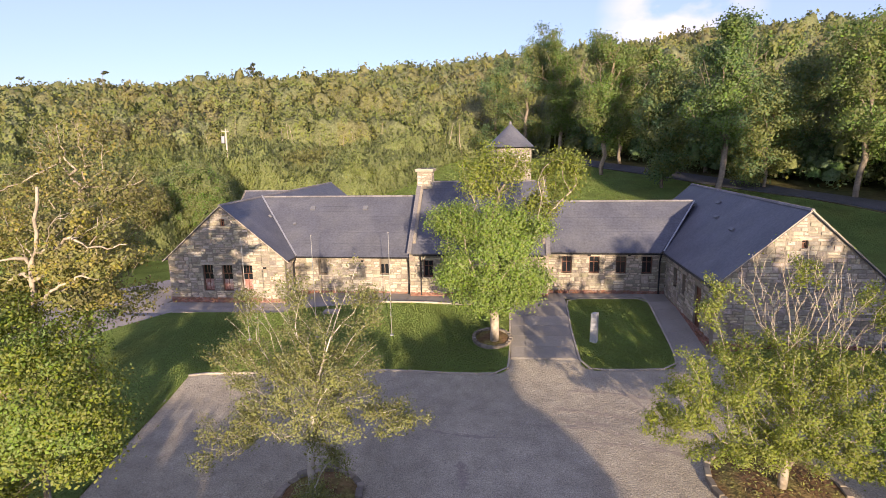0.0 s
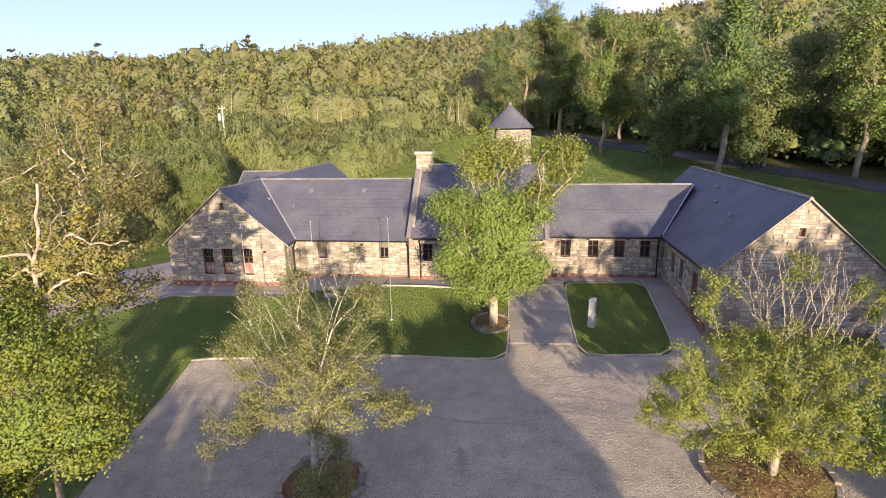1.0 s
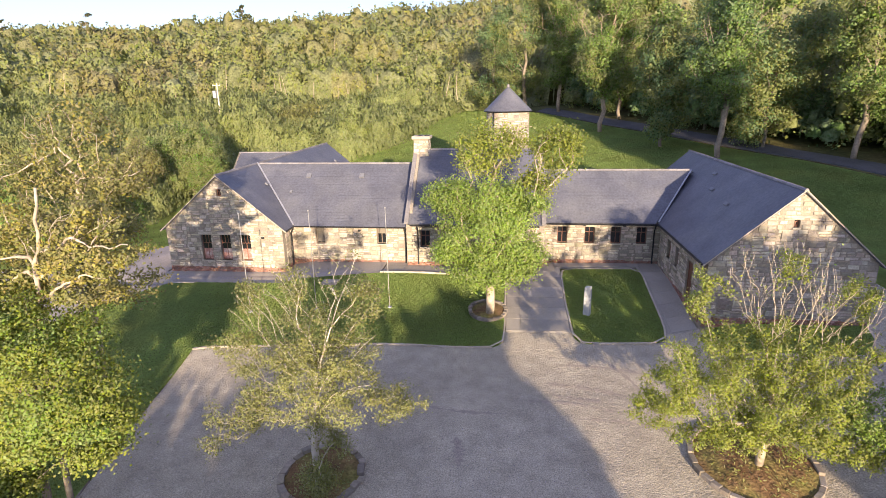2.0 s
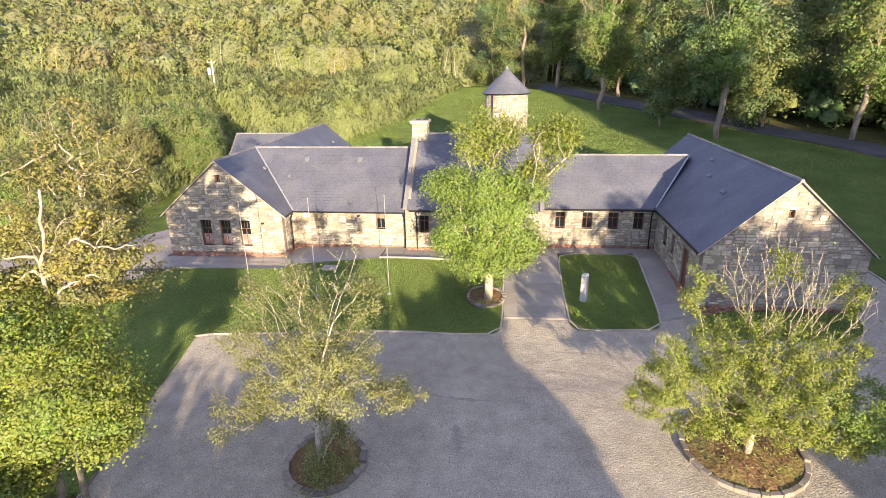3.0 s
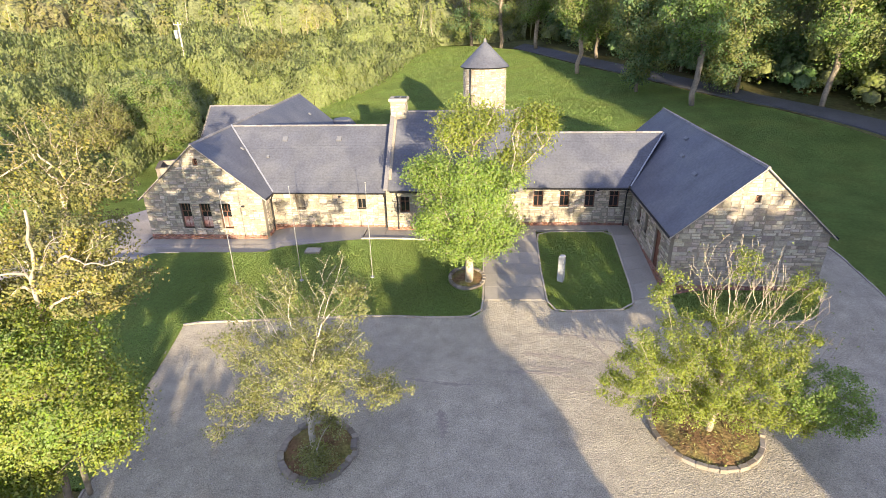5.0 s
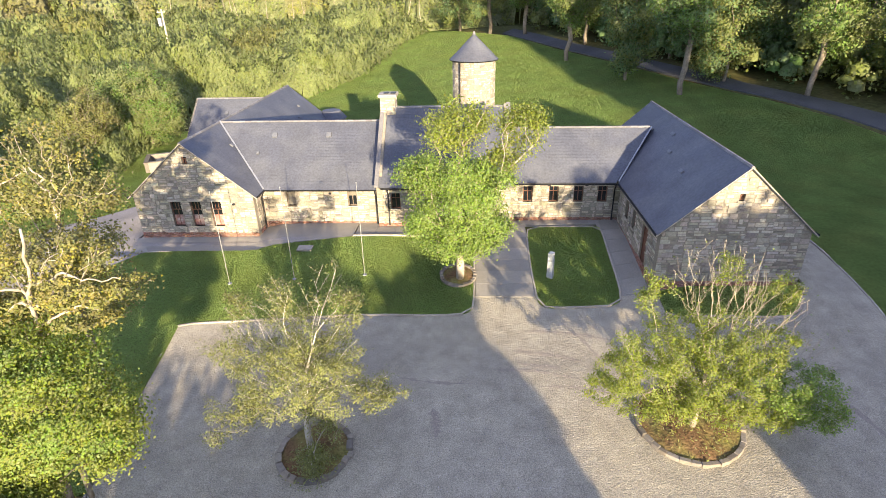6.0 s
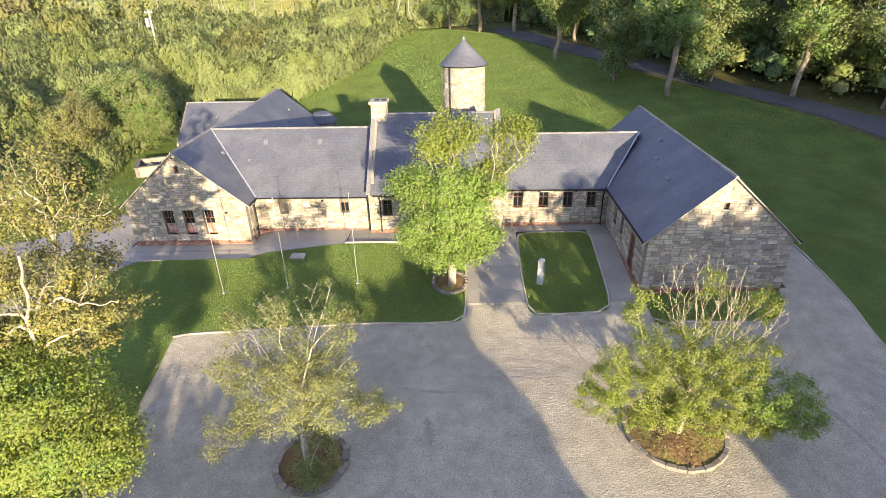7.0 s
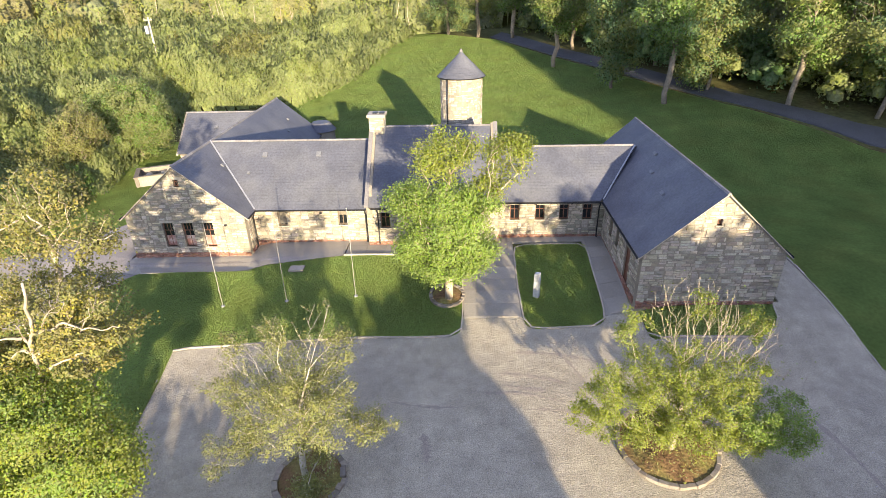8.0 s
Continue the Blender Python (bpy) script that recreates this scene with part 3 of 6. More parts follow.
def window_unit(house, place, u0, u1, z0, z1, bars=1, curtain=False, mat=None, depth=0.16, blind=0.0):
    """A timber window set back in its opening: frame, transom and glazing bars, panes, sill, dim room behind."""
    mat = mat or TIMBER
    f = 0.055

    def bx(a, b, c, d, d0, d1):
        poly = [place(a, d0, c), place(b, d0, c), place(b, d0, d), place(a, d0, d)]
        return prism(poly, Vector(place(a, d1, c)) - Vector(place(a, d0, c)))

    bm = bmesh.new()
    for a, b, c, d in ((u0, u0 + f, z0, z1), (u1 - f, u1, z0, z1), (u0 + f, u1 - f, z0, z0 + f), (u0 + f, u1 - f, z1 - f, z1)):
        poly = [place(a, depth, c), place(b, depth, c), place(b, depth, d), place(a, depth, d)]
        add_prism(bm, poly, Vector(place(a, depth + 0.07, c)) - Vector(place(a, depth, c)))
    bmesh.ops.recalc_face_normals(bm, faces=bm.faces)
    win = part("window", bm, mat, house, "brown timber window with glazing bars")
    zt = z0 + (z1 - z0) * 0.66
    part("transom", bx(u0 + f, u1 - f, zt - 0.025, zt + 0.025, depth + 0.01, depth + 0.06), mat, win)
    for i in range(bars):
        c = u0 + f + (u1 - u0 - 2 * f) * (i + 1) / (bars + 1)
        part("mullion", bx(c - 0.02, c + 0.02, zt + 0.025, z1 - f, depth + 0.015, depth + 0.055), mat, win)
    c = (u0 + u1) / 2
    part("meeting_stile", bx(c - 0.028, c + 0.028, z0 + f, zt - 0.025, depth + 0.012, depth + 0.058), mat, win)
    for c0, c1 in ((z0 + f, zt - 0.025), (zt + 0.025, z1 - f)):
        part("pane", bx(u0 + f, u1 - f, c0, c1, depth + 0.03, depth + 0.036), GLASS, win)
    part("window_sill", bx(u0 - 0.06, u1 + 0.06, z0 - 0.09, z0, -0.07, 0.2), DRESSED, win, "pale dressed stone sill")
    part("lintel", bx(u0 - 0.14, u1 + 0.14, z1, z1 + 0.17, -0.03, 0.1), DRESSED, win, "pale dressed stone lintel")
    if blind:
        part("blind", bx(u0 + f, u1 - f, z1 - f - (z1 - z0 - 2 * f) * blind, z1 - f, depth + 0.008, depth + 0.012), BLIND, win, "beige drawn blind")
    if curtain:
        pts = []
        n = 9
        for i in range(n):
            uu = u0 + f + (u1 - u0 - 2 * f) * i / (n - 1)
            pts.append((uu, depth + 0.012 + 0.006 * (i % 2)))
        v = [place(a, d, z) for a, d in pts for z in (z0 + f, z0 + f + (zt - z0) * 0.62)]
        part_ob = mpart("curtain", raw_mesh("curtain", v, [(2 * i, 2 * i + 2, 2 * i + 3, 2 * i + 1) for i in range(n - 1)], CURTAIN), win, "red and white drawn curtain")
        sol = part_ob.modifiers.new("thickness", "SOLIDIFY")
        sol.thickness = 0.006
    return win


def slope(house, name, corners, thick=0.09, label="grey slate roof slope"):
    """A roof slope: a thick slab whose upper face has the given corners."""
    a, b, c = (Vector(p) for p in corners[:3])
    n = (b - a).cross(c - a).normalized()
    if n.z < 0:
        n = -n
    return part(name, prism(corners, -n * thick), SLATE, house, label)


def ridge_row(house, a, b, mat=None, name="ridge_tile", w=0.115, step=0.45):
    """Ridge tiles laid along a line as one row of folded caps."""
    a, b = Vector(a), Vector(b)
    d = (b - a)
    n = max(1, int(d.length / step))
    side = Vector((-d.y, d.x, 0)).normalized()
    verts, faces = [], []
    for i in range(n):
        p, q = a + d * (i / n), a + d * ((i + 0.985) / n)
        lift = Vector((0, 0, 0.03 + 0.006 * (i % 2)))
        k = len(verts)
        for e in (p, q):
            verts += [e - side * w + Vector((0, 0, -w * 0.75)) + lift, e - side * 0.05 + lift + Vector((0, 0, 0.02)), e + side * 0.05 + lift + Vector((0, 0, 0.02)), e + side * w + Vector((0, 0, -w * 0.75)) + lift]
        faces += [(k, k + 1, k + 5, k + 4), (k + 1, k + 2, k + 6, k + 5), (k + 2, k + 3, k + 7, k + 6), (k, k + 4, k + 7, k + 3)]
        faces += [(k + 3, k + 2, k + 1, k), (k + 4, k + 5, k + 6, k + 7)]
    return mpart(name, raw_mesh(name, verts, faces, mat or RIDGE), house, "grey ridge tiles")


def strip(house, name, a, b, w, mat, up, thick=0.03, label=""):
    """A flat strip between two points, lying on a surface with normal up."""
    a, b, up = Vector(a), Vector(b), Vector(up).normalized()
    s = (b - a).cross(up).normalized() * (w / 2)
    return part(name, prism([a - s, b - s, b + s, a + s], up * thick), mat, house, label)


def gutter(house, a, b):
    a, b = Vector(a), Vector(b)
    d = (b - a).normalized()
    out = d.cross(Vector((0, 0, 1))).normalized()
    prof = [(-0.06, 0.05), (-0.055, -0.02), (0, -0.05), (0.055, -0.02), (0.06, 0.05), (0.045, 0.05), (0.0, -0.02), (-0.045, 0.05)]
    return part("gutter", prism([a + out * p + Vector((0, 0, q)) for p, q in prof], b - a), GUTTER, house, "black half-round gutter")


def downpipe(house, x, y, z0, z1, kick=(0, 0)):
    ob = tube("downpipe", [(x - kick[0], y - kick[1], z1), (x - kick[0], y - kick[1], z1 - 0.12), (x, y, z1 - 0.4), (x, y, z0 + 0.15), (x + 0.02, y - 0.12, z0 + 0.03)], 0.05, GUTTER, house, 8, "black downpipe")
    return ob


def bargeboard(house, foot_l, apex, foot_r, out, mat=None):
    for a, b in ((foot_l, apex), (foot_r, apex)):
        a, b, o = Vector(a), Vector(b), Vector(out)
        part("verge", prism([a, b, b - Vector((0, 0, 0.07)), a - Vector((0, 0, 0.07))], o * 0.5), mat or DRESSED, house, "pale stone verge")


def roof_vent(house, at, n, along, size=(0.34, 0.26), mat=None):
    """A small vent tile lying on a slope."""
    p, n, t = Vector(at), Vector(n).normalized(), Vector(along).normalized()
    s = n.cross(t)
    poly = [p + t * (a * size[0] / 2) + s * (b * size[1] / 2) for a, b in ((-1, -1), (1, -1), (1, 1), (-1, 1))]
    bm = prism(poly, n * 0.10)
    part("roof_vent", bm, mat or VENT, house, "small grey roof vent")


rng = random.Random(5)
front = lambda yy: (lambda u, d, z: (u, yy + d, z))
west_face = lambda xx: (lambda u, d, z: (xx + d, u, z))
east_face = lambda xx: (lambda u, d, z: (xx - d, u, z))
rear = lambda yy: (lambda u, d, z: (u, yy - d, z))

# main range with its left wing, middle block, link and right wing: one joined building
house = empty("house", "long single-storey rubble stone house with grey slate roofs", "house", at=(0, 0, 0))

# left wing (x -23.97 .. -14.95, ridge x -19.46)
LX, LZ, LP = -19.46, 5.68, 0.84
LW = [(-21.2, -20.44, -0.32, 1.52), (-19.78, -19.02, -0.32, 1.52), (-18.34, -17.56, -0.32, 1.52), (-19.62, -19.28, 4.22, 4.72)]
lt = Top(1.9, (LX, LZ - 0.12), LP)
stone_wall(house, -23.72, -15.2, -1.45, -0.80, lt, LW, front(34.0), rng)
for i, o in enumerate(LW[:3]):
    window_unit(house, front(34.0), *o, bars=2, curtain=True)
window_unit(house, front(34.0), *LW[3], bars=0)
stone_wall(house, 34.42, 56.5, -1.2, -0.75, Top(1.85), [], west_face(-23.72), rng)
stone_wall(house, 34.42, 35.6, -1.2, -0.75, Top(1.85), [], east_face(-15.2), rng)
stone_wall(house, 45.1, 56.5, -1.2, -0.75, Top(1.85), [], east_face(-15.2), rng)
stone_wall(house, -23.72, -15.2, -0.8, -0.3, lt, [], rear(56.9), rng)
for sx in (-1, 1):
    e = LX + sx * 4.55
    slope(house, "roof_slope", [(e, 33.86, LZ - LP * 4.55), (LX, 33.86, LZ), (LX, 57.1, LZ), (e, 57.1, LZ - LP * 4.55)])
ridge_row(house, (LX, 33.86, LZ), (LX, 57.1, LZ))
bargeboard(house, (LX - 4.6, 33.84, LZ - LP * 4.6 - 0.02), (LX, 33.84, LZ - 0.0), (LX + 4.6, 33.84, LZ - LP * 4.6 - 0.02), (0, 0.16, 0))
bargeboard(house, (LX - 4.6, 57.12, LZ - LP * 4.6), (LX, 57.12, LZ), (LX + 4.6, 57.12, LZ - LP * 4.6), (0, -0.16, 0), RIDGE)
gutter(house, (-14.85, 33.9, 1.84), (-14.85, 35.3, 1.84))
gutter(house, (-24.08, 56.9, 1.84), (-24.08, 33.9, 1.84))
downpipe(house, -15.10, 35.2, -0.95, 1.8, (-0.15, 0))
# west cross wing
CZ, CY, CP = 5.1, 53.4, 0.86
for sy in (-1, 1):
    e = CY + sy * 3.7
    slope(house, "roof_slope", [(-27.6, e, CZ - CP * 3.7), (-27.6, CY, CZ), (-20.0, CY, CZ), (-20.0, e, CZ - CP * 3.7)])
ridge_row(house, (-27.6, CY, CZ), (-20.2, CY, CZ))
stone_wall(house, 50.0, 56.8, -0.9, -0.5, Top(1.9, (CY, CZ - 0.12), CP), [], west_face(-27.4), rng)
stone_wall(house, -27.4, -23.7, -0.9, -0.5, Top(1.95), [], front(49.95), rng)
stone_wall(house, -27.4, -23.7, -0.9, -0.5, Top(1.95), [], rear(56.9), rng)
for a, b in (((-27.62, 49.65, CZ - CP * 3.75), (-27.62, CY, CZ)), ((-27.62, 57.15, CZ - CP * 3.75), (-27.62, CY, CZ))):
    part("verge", prism([a, b, (b[0], b[1], b[2] - 0.16), (a[0], a[1], a[2] - 0.16)], (0.16, 0, 0)), DRESSED, house, "pale stone verge")

# main range (ridge y 40.28)
MY, MZ, MP = 40.28, 5.66, 0.767
MW = [(-13.42, -12.78, 0.55, 1.72), (-8.98, -8.34, 0.60, 1.80)]
stone_wall(house, -15.2, -6.75, -0.95, -0.62, Top(1.85), MW, front(35.6), rng)
for o in MW:
    window_unit(house, front(35.6), *o, bars=1, mat=PALE_TIMBER, blind=0.96 if o[0] < -10 else 0.4)
stone_wall(house, -15.2, -6.75, -0.7, -0.4, Top(1.85), [], rear(45.0), rng)
for sy in (-1, 1):
    e = MY + sy * 4.93
    slope(house, "roof_slope", [(-19.4, e, MZ - MP * 4.93), (-19.4, MY, MZ), (-6.7, MY, MZ), (-6.7, e, MZ - MP * 4.93)] if sy > 0 else
          [(-15.05, e, MZ - MP * 4.93), (-19.46, MY, MZ), (-6.7, MY, MZ), (-6.7, e, MZ - MP * 4.93)])
ridge_row(house, (-19.3, MY, MZ), (-6.75, MY, MZ))
strip(house, "valley_flashing", (-14.95, 35.40, 1.94), (-19.44, 40.25, 5.71), 0.10, LEAD, (0.35, -0.35, 0.8), 0.06, "pale lead valley strip")
gutter(house, (-14.9, 35.27, 1.84), (-6.85, 35.27, 1.84))
downpipe(house, -6.95, 35.5, -0.75, 1.8, (0, 0.2))

# middle block with coped gables and chimney (ridge y 39.8)
BY, BZ, BP = 39.8, 6.75, 0.88
BW = [(-5.78, -5.12, 0.62, 1.78)]
stone_wall(house, -6.75, 2.55, -0.8, -0.45, Top(2.18), BW, front(34.95), rng)
for o in BW:
    window_unit(house, front(34.95), *o, bars=1)
bt = Top(2.18, (BY, BZ + 0.16), BP)
stone_wall(house, 35.37, 44.6, -0.8, -0.4, bt, [], west_face(-6.78), rng)
stone_wall(house, 35.37, 44.6, -0.8, -0.4, bt, [], east_face(2.58), rng)
stone_wall(house, -6.75, 2.55, -0.5, -0.2, Top(2.18), [], rear(44.9), rng)
for sy in (-1, 1):
    e = BY + sy * 5.1
    slope(house, "roof_slope", [(-6.6, e, BZ - BP * 5.1), (-6.6, BY, BZ), (2.4, BY, BZ), (2.4, e, BZ - BP * 5.1)])
    for xa, xb in ((-6.84, -6.55), (2.34, 2.64)):
        part("coping", prism([(xa, e - 0.06 * sy * -1, BZ - BP * 5.16 + 0.20), (xa, BY, BZ + 0.24), (xb, BY, BZ + 0.24), (xb, e - 0.06 * sy * -1, BZ - BP * 5.16 + 0.20)], (0, 0, -0.12)), RIDGE, house, "grey stone gable coping")
ridge_row(house, (-5.6, BY, BZ), (2.2, BY, BZ))
gutter(house, (-6.4, 34.62, 2.17), (2.2, 34.62, 2.17))
downpipe(house, -5.95, 34.87, -0.6, 2.1, (0, 0.2))
chimney = part("chimney", box((-6.80, 39.25, 5.2), (-5.72, 40.45, 7.52), 0.01), MORTAR, house, "square pale stone chimney")
for nm, pl_, u0, u1 in (("f", front(39.25), -6.80, -5.72), ("e", east_face(-5.72), 39.25, 40.45), ("w", west_face(-6.80), 39.25, 40.45), ("r", rear(40.45), -6.80, -5.72)):
    tagged(mpart("stonework", stone_mesh("stonework", stones_for(u0, u1, 5.5, Top(7.5), [], rng, (0.2, 0.34), (0.3, 0.6)), pl_, STONE, rng, (0.006, 0.02)), chimney), kind="stuff")
part("cap", box((-6.93, 39.12, 7.50), (-5.59, 40.58, 7.72), 0.04), DRESSED, chimney, "projecting stone cap")
for k in (0, 1):
    part("flue", box((-6.55 + 0.5 * k, 39.6, 7.70), (-6.2 + 0.5 * k, 40.1, 7.78), 0.01), GUTTER, chimney)

# link (ridge y 39.0)
KY, KZ, KP = 39.0, 5.33, 0.87
KW = [(3.47, 4.13, 0.83, 1.98), (5.27, 5.93, 0.83, 1.98), (6.99, 7.65, 0.83, 1.98), (8.65, 9.31, 0.83, 1.98)]
stone_wall(house, 2.58, 10.15, -0.75, -0.35, Top(2.22), KW, front(35.75), rng)
for o in KW:
    window_unit(house, front(35.75), *o, bars=1)
stone_wall(house, 2.58, 10.15, -0.4, -0.1, Top(2.22), [], rear(42.3), rng)
e = KY - 3.5
slope(house, "roof_slope", [(2.6, e, KZ - KP * 3.5), (2.6, KY, KZ), (12.75, KY, KZ), (9.75, e, KZ - KP * 3.5)])
slope(house, "roof_slope", [(2.6, KY + 3.5, KZ - KP * 3.5), (2.6, KY, KZ), (12.75, KY, KZ), (12.75, KY + 3.5, KZ - KP * 3.5)])
ridge_row(house, (2.65, KY, KZ), (12.6, KY, KZ))
gutter(house, (2.7, 35.42, 2.2), (9.85, 35.42, 2.2))
downpipe(house, 9.75, 35.65, -0.6, 2.15, (0, 0.2))

# right wing (ridge x 14.1)
RX, RZ, RP = 14.1, 6.1, 0.9
RW = [(36.2, 36.2, 0, 0)]
RWW = [(33.25, 33.9, 0.55, 1.75), (31.6, 32.2, 0.5, 1.75)]
RDOOR = (29.0, 30.0, -1.05, 1.6)
stone_wall(house, 27.42, 35.7, -1.0, -0.55, Top(2.2), RWW + [RDOOR], west_face(10.15), rng)
for o in RWW:
    window_unit(house, west_face(10.15), *o, bars=0)
rt = Top(2.25, (RX, RZ - 0.12), RP)
RV = [(13.85, 14.12, 4.22, 4.62)]
right_gable, gable_stones = stone_wall(house, 10.15, 18.05, -1.0, -0.62, rt, RV, front(27.0), rng, pieces=True)
tagged(mpart("brick_plinth", brick_mesh("brick_plinth", 10.15, 18.05, -1.1, -0.62, front(27.0), BRICK, rng), right_gable, "red brick plinth"), kind="stuff")
window_unit(house, front(27.0), *RV[0], bars=0)
stone_wall(house, 27.42, 43.6, -1.0, -0.55, Top(2.2), [], east_face(18.05), rng)
stone_wall(house, 42.3, 43.6, -0.6, -0.2, Top(2.2), [], west_face(10.15), rng)
stone_wall(house, 10.15, 18.05, -0.6, -0.1, rt, [], rear(44.0), rng)
for sx in (-1, 1):
    e = RX + sx * 4.2
    slope(house, "roof_slope", [(e, 26.84, RZ - RP * 4.2), (RX, 26.84, RZ), (RX, 44.15, RZ), (e, 44.15, RZ - RP * 4.2)])
ridge_row(house, (RX, 26.84, RZ), (RX, 44.15, RZ))
bargeboard(house, (RX - 4.25, 26.82, RZ - RP * 4.25 - 0.02), (RX, 26.82, RZ), (RX + 4.25, 26.82, RZ - RP * 4.25 - 0.02), (0, 0.16, 0))
bargeboard(house, (RX - 4.25, 44.17, RZ - RP * 4.25), (RX, 44.17, RZ), (RX + 4.25, 44.17, RZ - RP * 4.25), (0, -0.16, 0), DRESSED)
strip(house, "valley_flashing", (9.95, 35.53, 2.38), (12.72, 38.95, 5.36 - 0.07), 0.09, LEAD, (-0.4, -0.3, 0.8), 0.06, "pale lead valley strip")
gutter(house, (9.83, 35.3, 2.27), (9.83, 26.9, 2.27))
gutter(house, (18.37, 26.9, 2.27), (18.37, 44.0, 2.27))
part("wall_plaque", box((13.36, 26.93, 3.55), (13.82, 27.03, 4.05), 0.01), DRESSED, house, "pale square stone in the gable")
# side door of the right wing
dp = west_face(10.15)


def wall_box(place, a, b, c, d, d0, d1):
    return prism([place(a, d0, c), place(b, d0, c), place(b, d0, d), place(a, d0, d)], Vector(place(a, d1, c)) - Vector(place(a, d0, c)))


side_door = part("side_door", wall_box(dp, 29.06, 29.94, -1.02, 1.54, 0.14, 0.19), TIMBER, house, "dark brown timber door")
for a, b in ((29.0, 29.06), (29.94, 30.0)):
    part("door_frame", wall_box(dp, a, b, -1.05, 1.6, 0.1, 0.2), TIMBER, side_door)
for zc in (-0.75, 0.45):
    part("door_panel", wall_box(dp, 29.2, 29.8, zc, zc + 0.8, 0.125, 0.14), TIMBER, side_door)
tube("door_handle", [dp(29.16, 0.08, 0.3), dp(29.16, 0.08, 0.42)], 0.015, LEAD, side_door, 6, "metal handle")
for x, z in ((-16.6, 1.35), (-10.2, 1.55), (5.6 - 0.35, 2.08), (7.8, 2.08)):
    yy = 33.93 if x < -15 else 35.53 if x < 0 else 35.68
    part("wall_lamp", box((x - 0.09, yy - 0.12, z - 0.05), (x + 0.09, yy + 0.03, z + 0.07), 0.02), GUTTER, house, "small dark wall lamp")

# roof vents
mn = Vector((0, -MP, 1)).normalized()
for x, y in ((-14.9, 39.2), (-10.8, 39.2), (-15.9, 37.9)):
    roof_vent(house, (x, y, MZ - MP * (MY - y)), mn, (1, 0, 0), (0.36, 0.4) if x > -15.5 else (0.2, 0.2))
for x, y in ((-17.9, 38.2), (-17.6, 54.0), (-16.9, 51.5)):
    roof_vent(house, (x, y, LZ - LP * abs(x - LX)), (LP, 0, 1), (0, 1, 0))
roof_vent(house, (-24.2, 52.0, CZ - CP * 1.4), (0, -CP, 1), (1, 0, 0))
for x, y in ((12.6, 34.4), (12.3, 31.2), (13.35, 36.3), (12.9, 39.5)):
    roof_vent(house, (x, y, RZ - RP * abs(x - RX)), (-RP, 0, 1), (0, 1, 0), (0.5, 0.2), VENT)

# round tower behind the middle block
TX, TY, TR = 0.0, 47.0, 1.78
tower = empty("tower", "round pale stone tower with a conical slate roof", "tower", at=(0, 0, 0))


def ring_place(cx, cy, r):
    return lambda u, d, z: (cx + (r - d) * math.sin(u / r), cy - (r - d) * math.cos(u / r), z)


def cylinder_mesh(name, cx, cy, r0, r1, z0, z1, mat, sides=40, flat=True):
    v = [(cx + r * math.sin(2 * math.pi * k / sides), cy - r * math.cos(2 * math.pi * k / sides), z) for z, r in ((z0, r0), (z1, r1)) for k in range(sides)]
    f = [(k, (k + 1) % sides, sides + (k + 1) % sides, sides + k) for k in range(sides)] + [tuple(range(sides))[::-1], tuple(range(sides, 2 * sides))]
    return raw_mesh(name, v, f, mat)


tower_wall = mpart("wall", cylinder_mesh("tower_wall", TX, TY, TR, TR, -0.5, 9.25, MORTAR), tower, "curved pale stone wall")
tagged(mpart("stonework", stone_mesh("stonework", stones_for(0, 2 * math.pi * TR, 1.0, Top(9.2), [], rng), ring_place(TX, TY, TR), STONE, rng, (0.006, 0.02)), tower_wall), kind="stuff")
cone = bmesh.new()
sides = 48
rings = 9
for i in range(rings):
    r = 2.02 * (1 - i / rings)
    rn = 2.02 * (1 - (i + 1) / rings) + 0.02
    z0, z1 = 9.18 + (11.15 - 9.18) * i / rings, 9.18 + (11.15 - 9.18) * (i + 1) / rings
    lower = [cone.verts.new((TX + r * math.sin(2 * math.pi * k / sides), TY - r * math.cos(2 * math.pi * k / sides), z0)) for k in range(sides)]
    upper = [cone.verts.new((TX + rn * math.sin(2 * math.pi * k / sides), TY - rn * math.cos(2 * math.pi * k / sides), z1)) for k in range(sides)]
    for k in range(sides):
        cone.faces.new((lower[k], lower[(k + 1) % sides], upper[(k + 1) % sides], upper[k]))
    if i == 0:
        cone.faces.new(lower[::-1])
tower_roof = part("roof", cone, SLATE, tower, "conical grey slate roof")
mpart("finial", cylinder_mesh("finial", TX, TY, 0.16, 0.05, 11.08, 11.32, RIDGE, 12), tower_roof)
tube("downpipe", [(TX - 1.15, TY - 1.5, 9.1), (TX - 1.15, TY - 1.5, 5.0)], 0.05, GUTTER, tower, 8, "dark downpipe")
mpart("eaves_gutter", cylinder_mesh("eaves_gutter", TX, TY, 2.0, 2.06, 9.10, 9.17, GUTTER, 40), tower)
# low round apse at the back of the left wing
apse = mpart("apse_wall", cylinder_mesh("apse_wall", -15.2, 57.4, 1.4, 1.4, -0.8, 2.2, MORTAR, 24), house, "low curved stone wall")
mpart("apse_roof", cylinder_mesh("apse_roof", -15.2, 57.4, 1.6, 0.9, 2.2, 3.0, SLATE, 24), house, "low rounded slate roof")


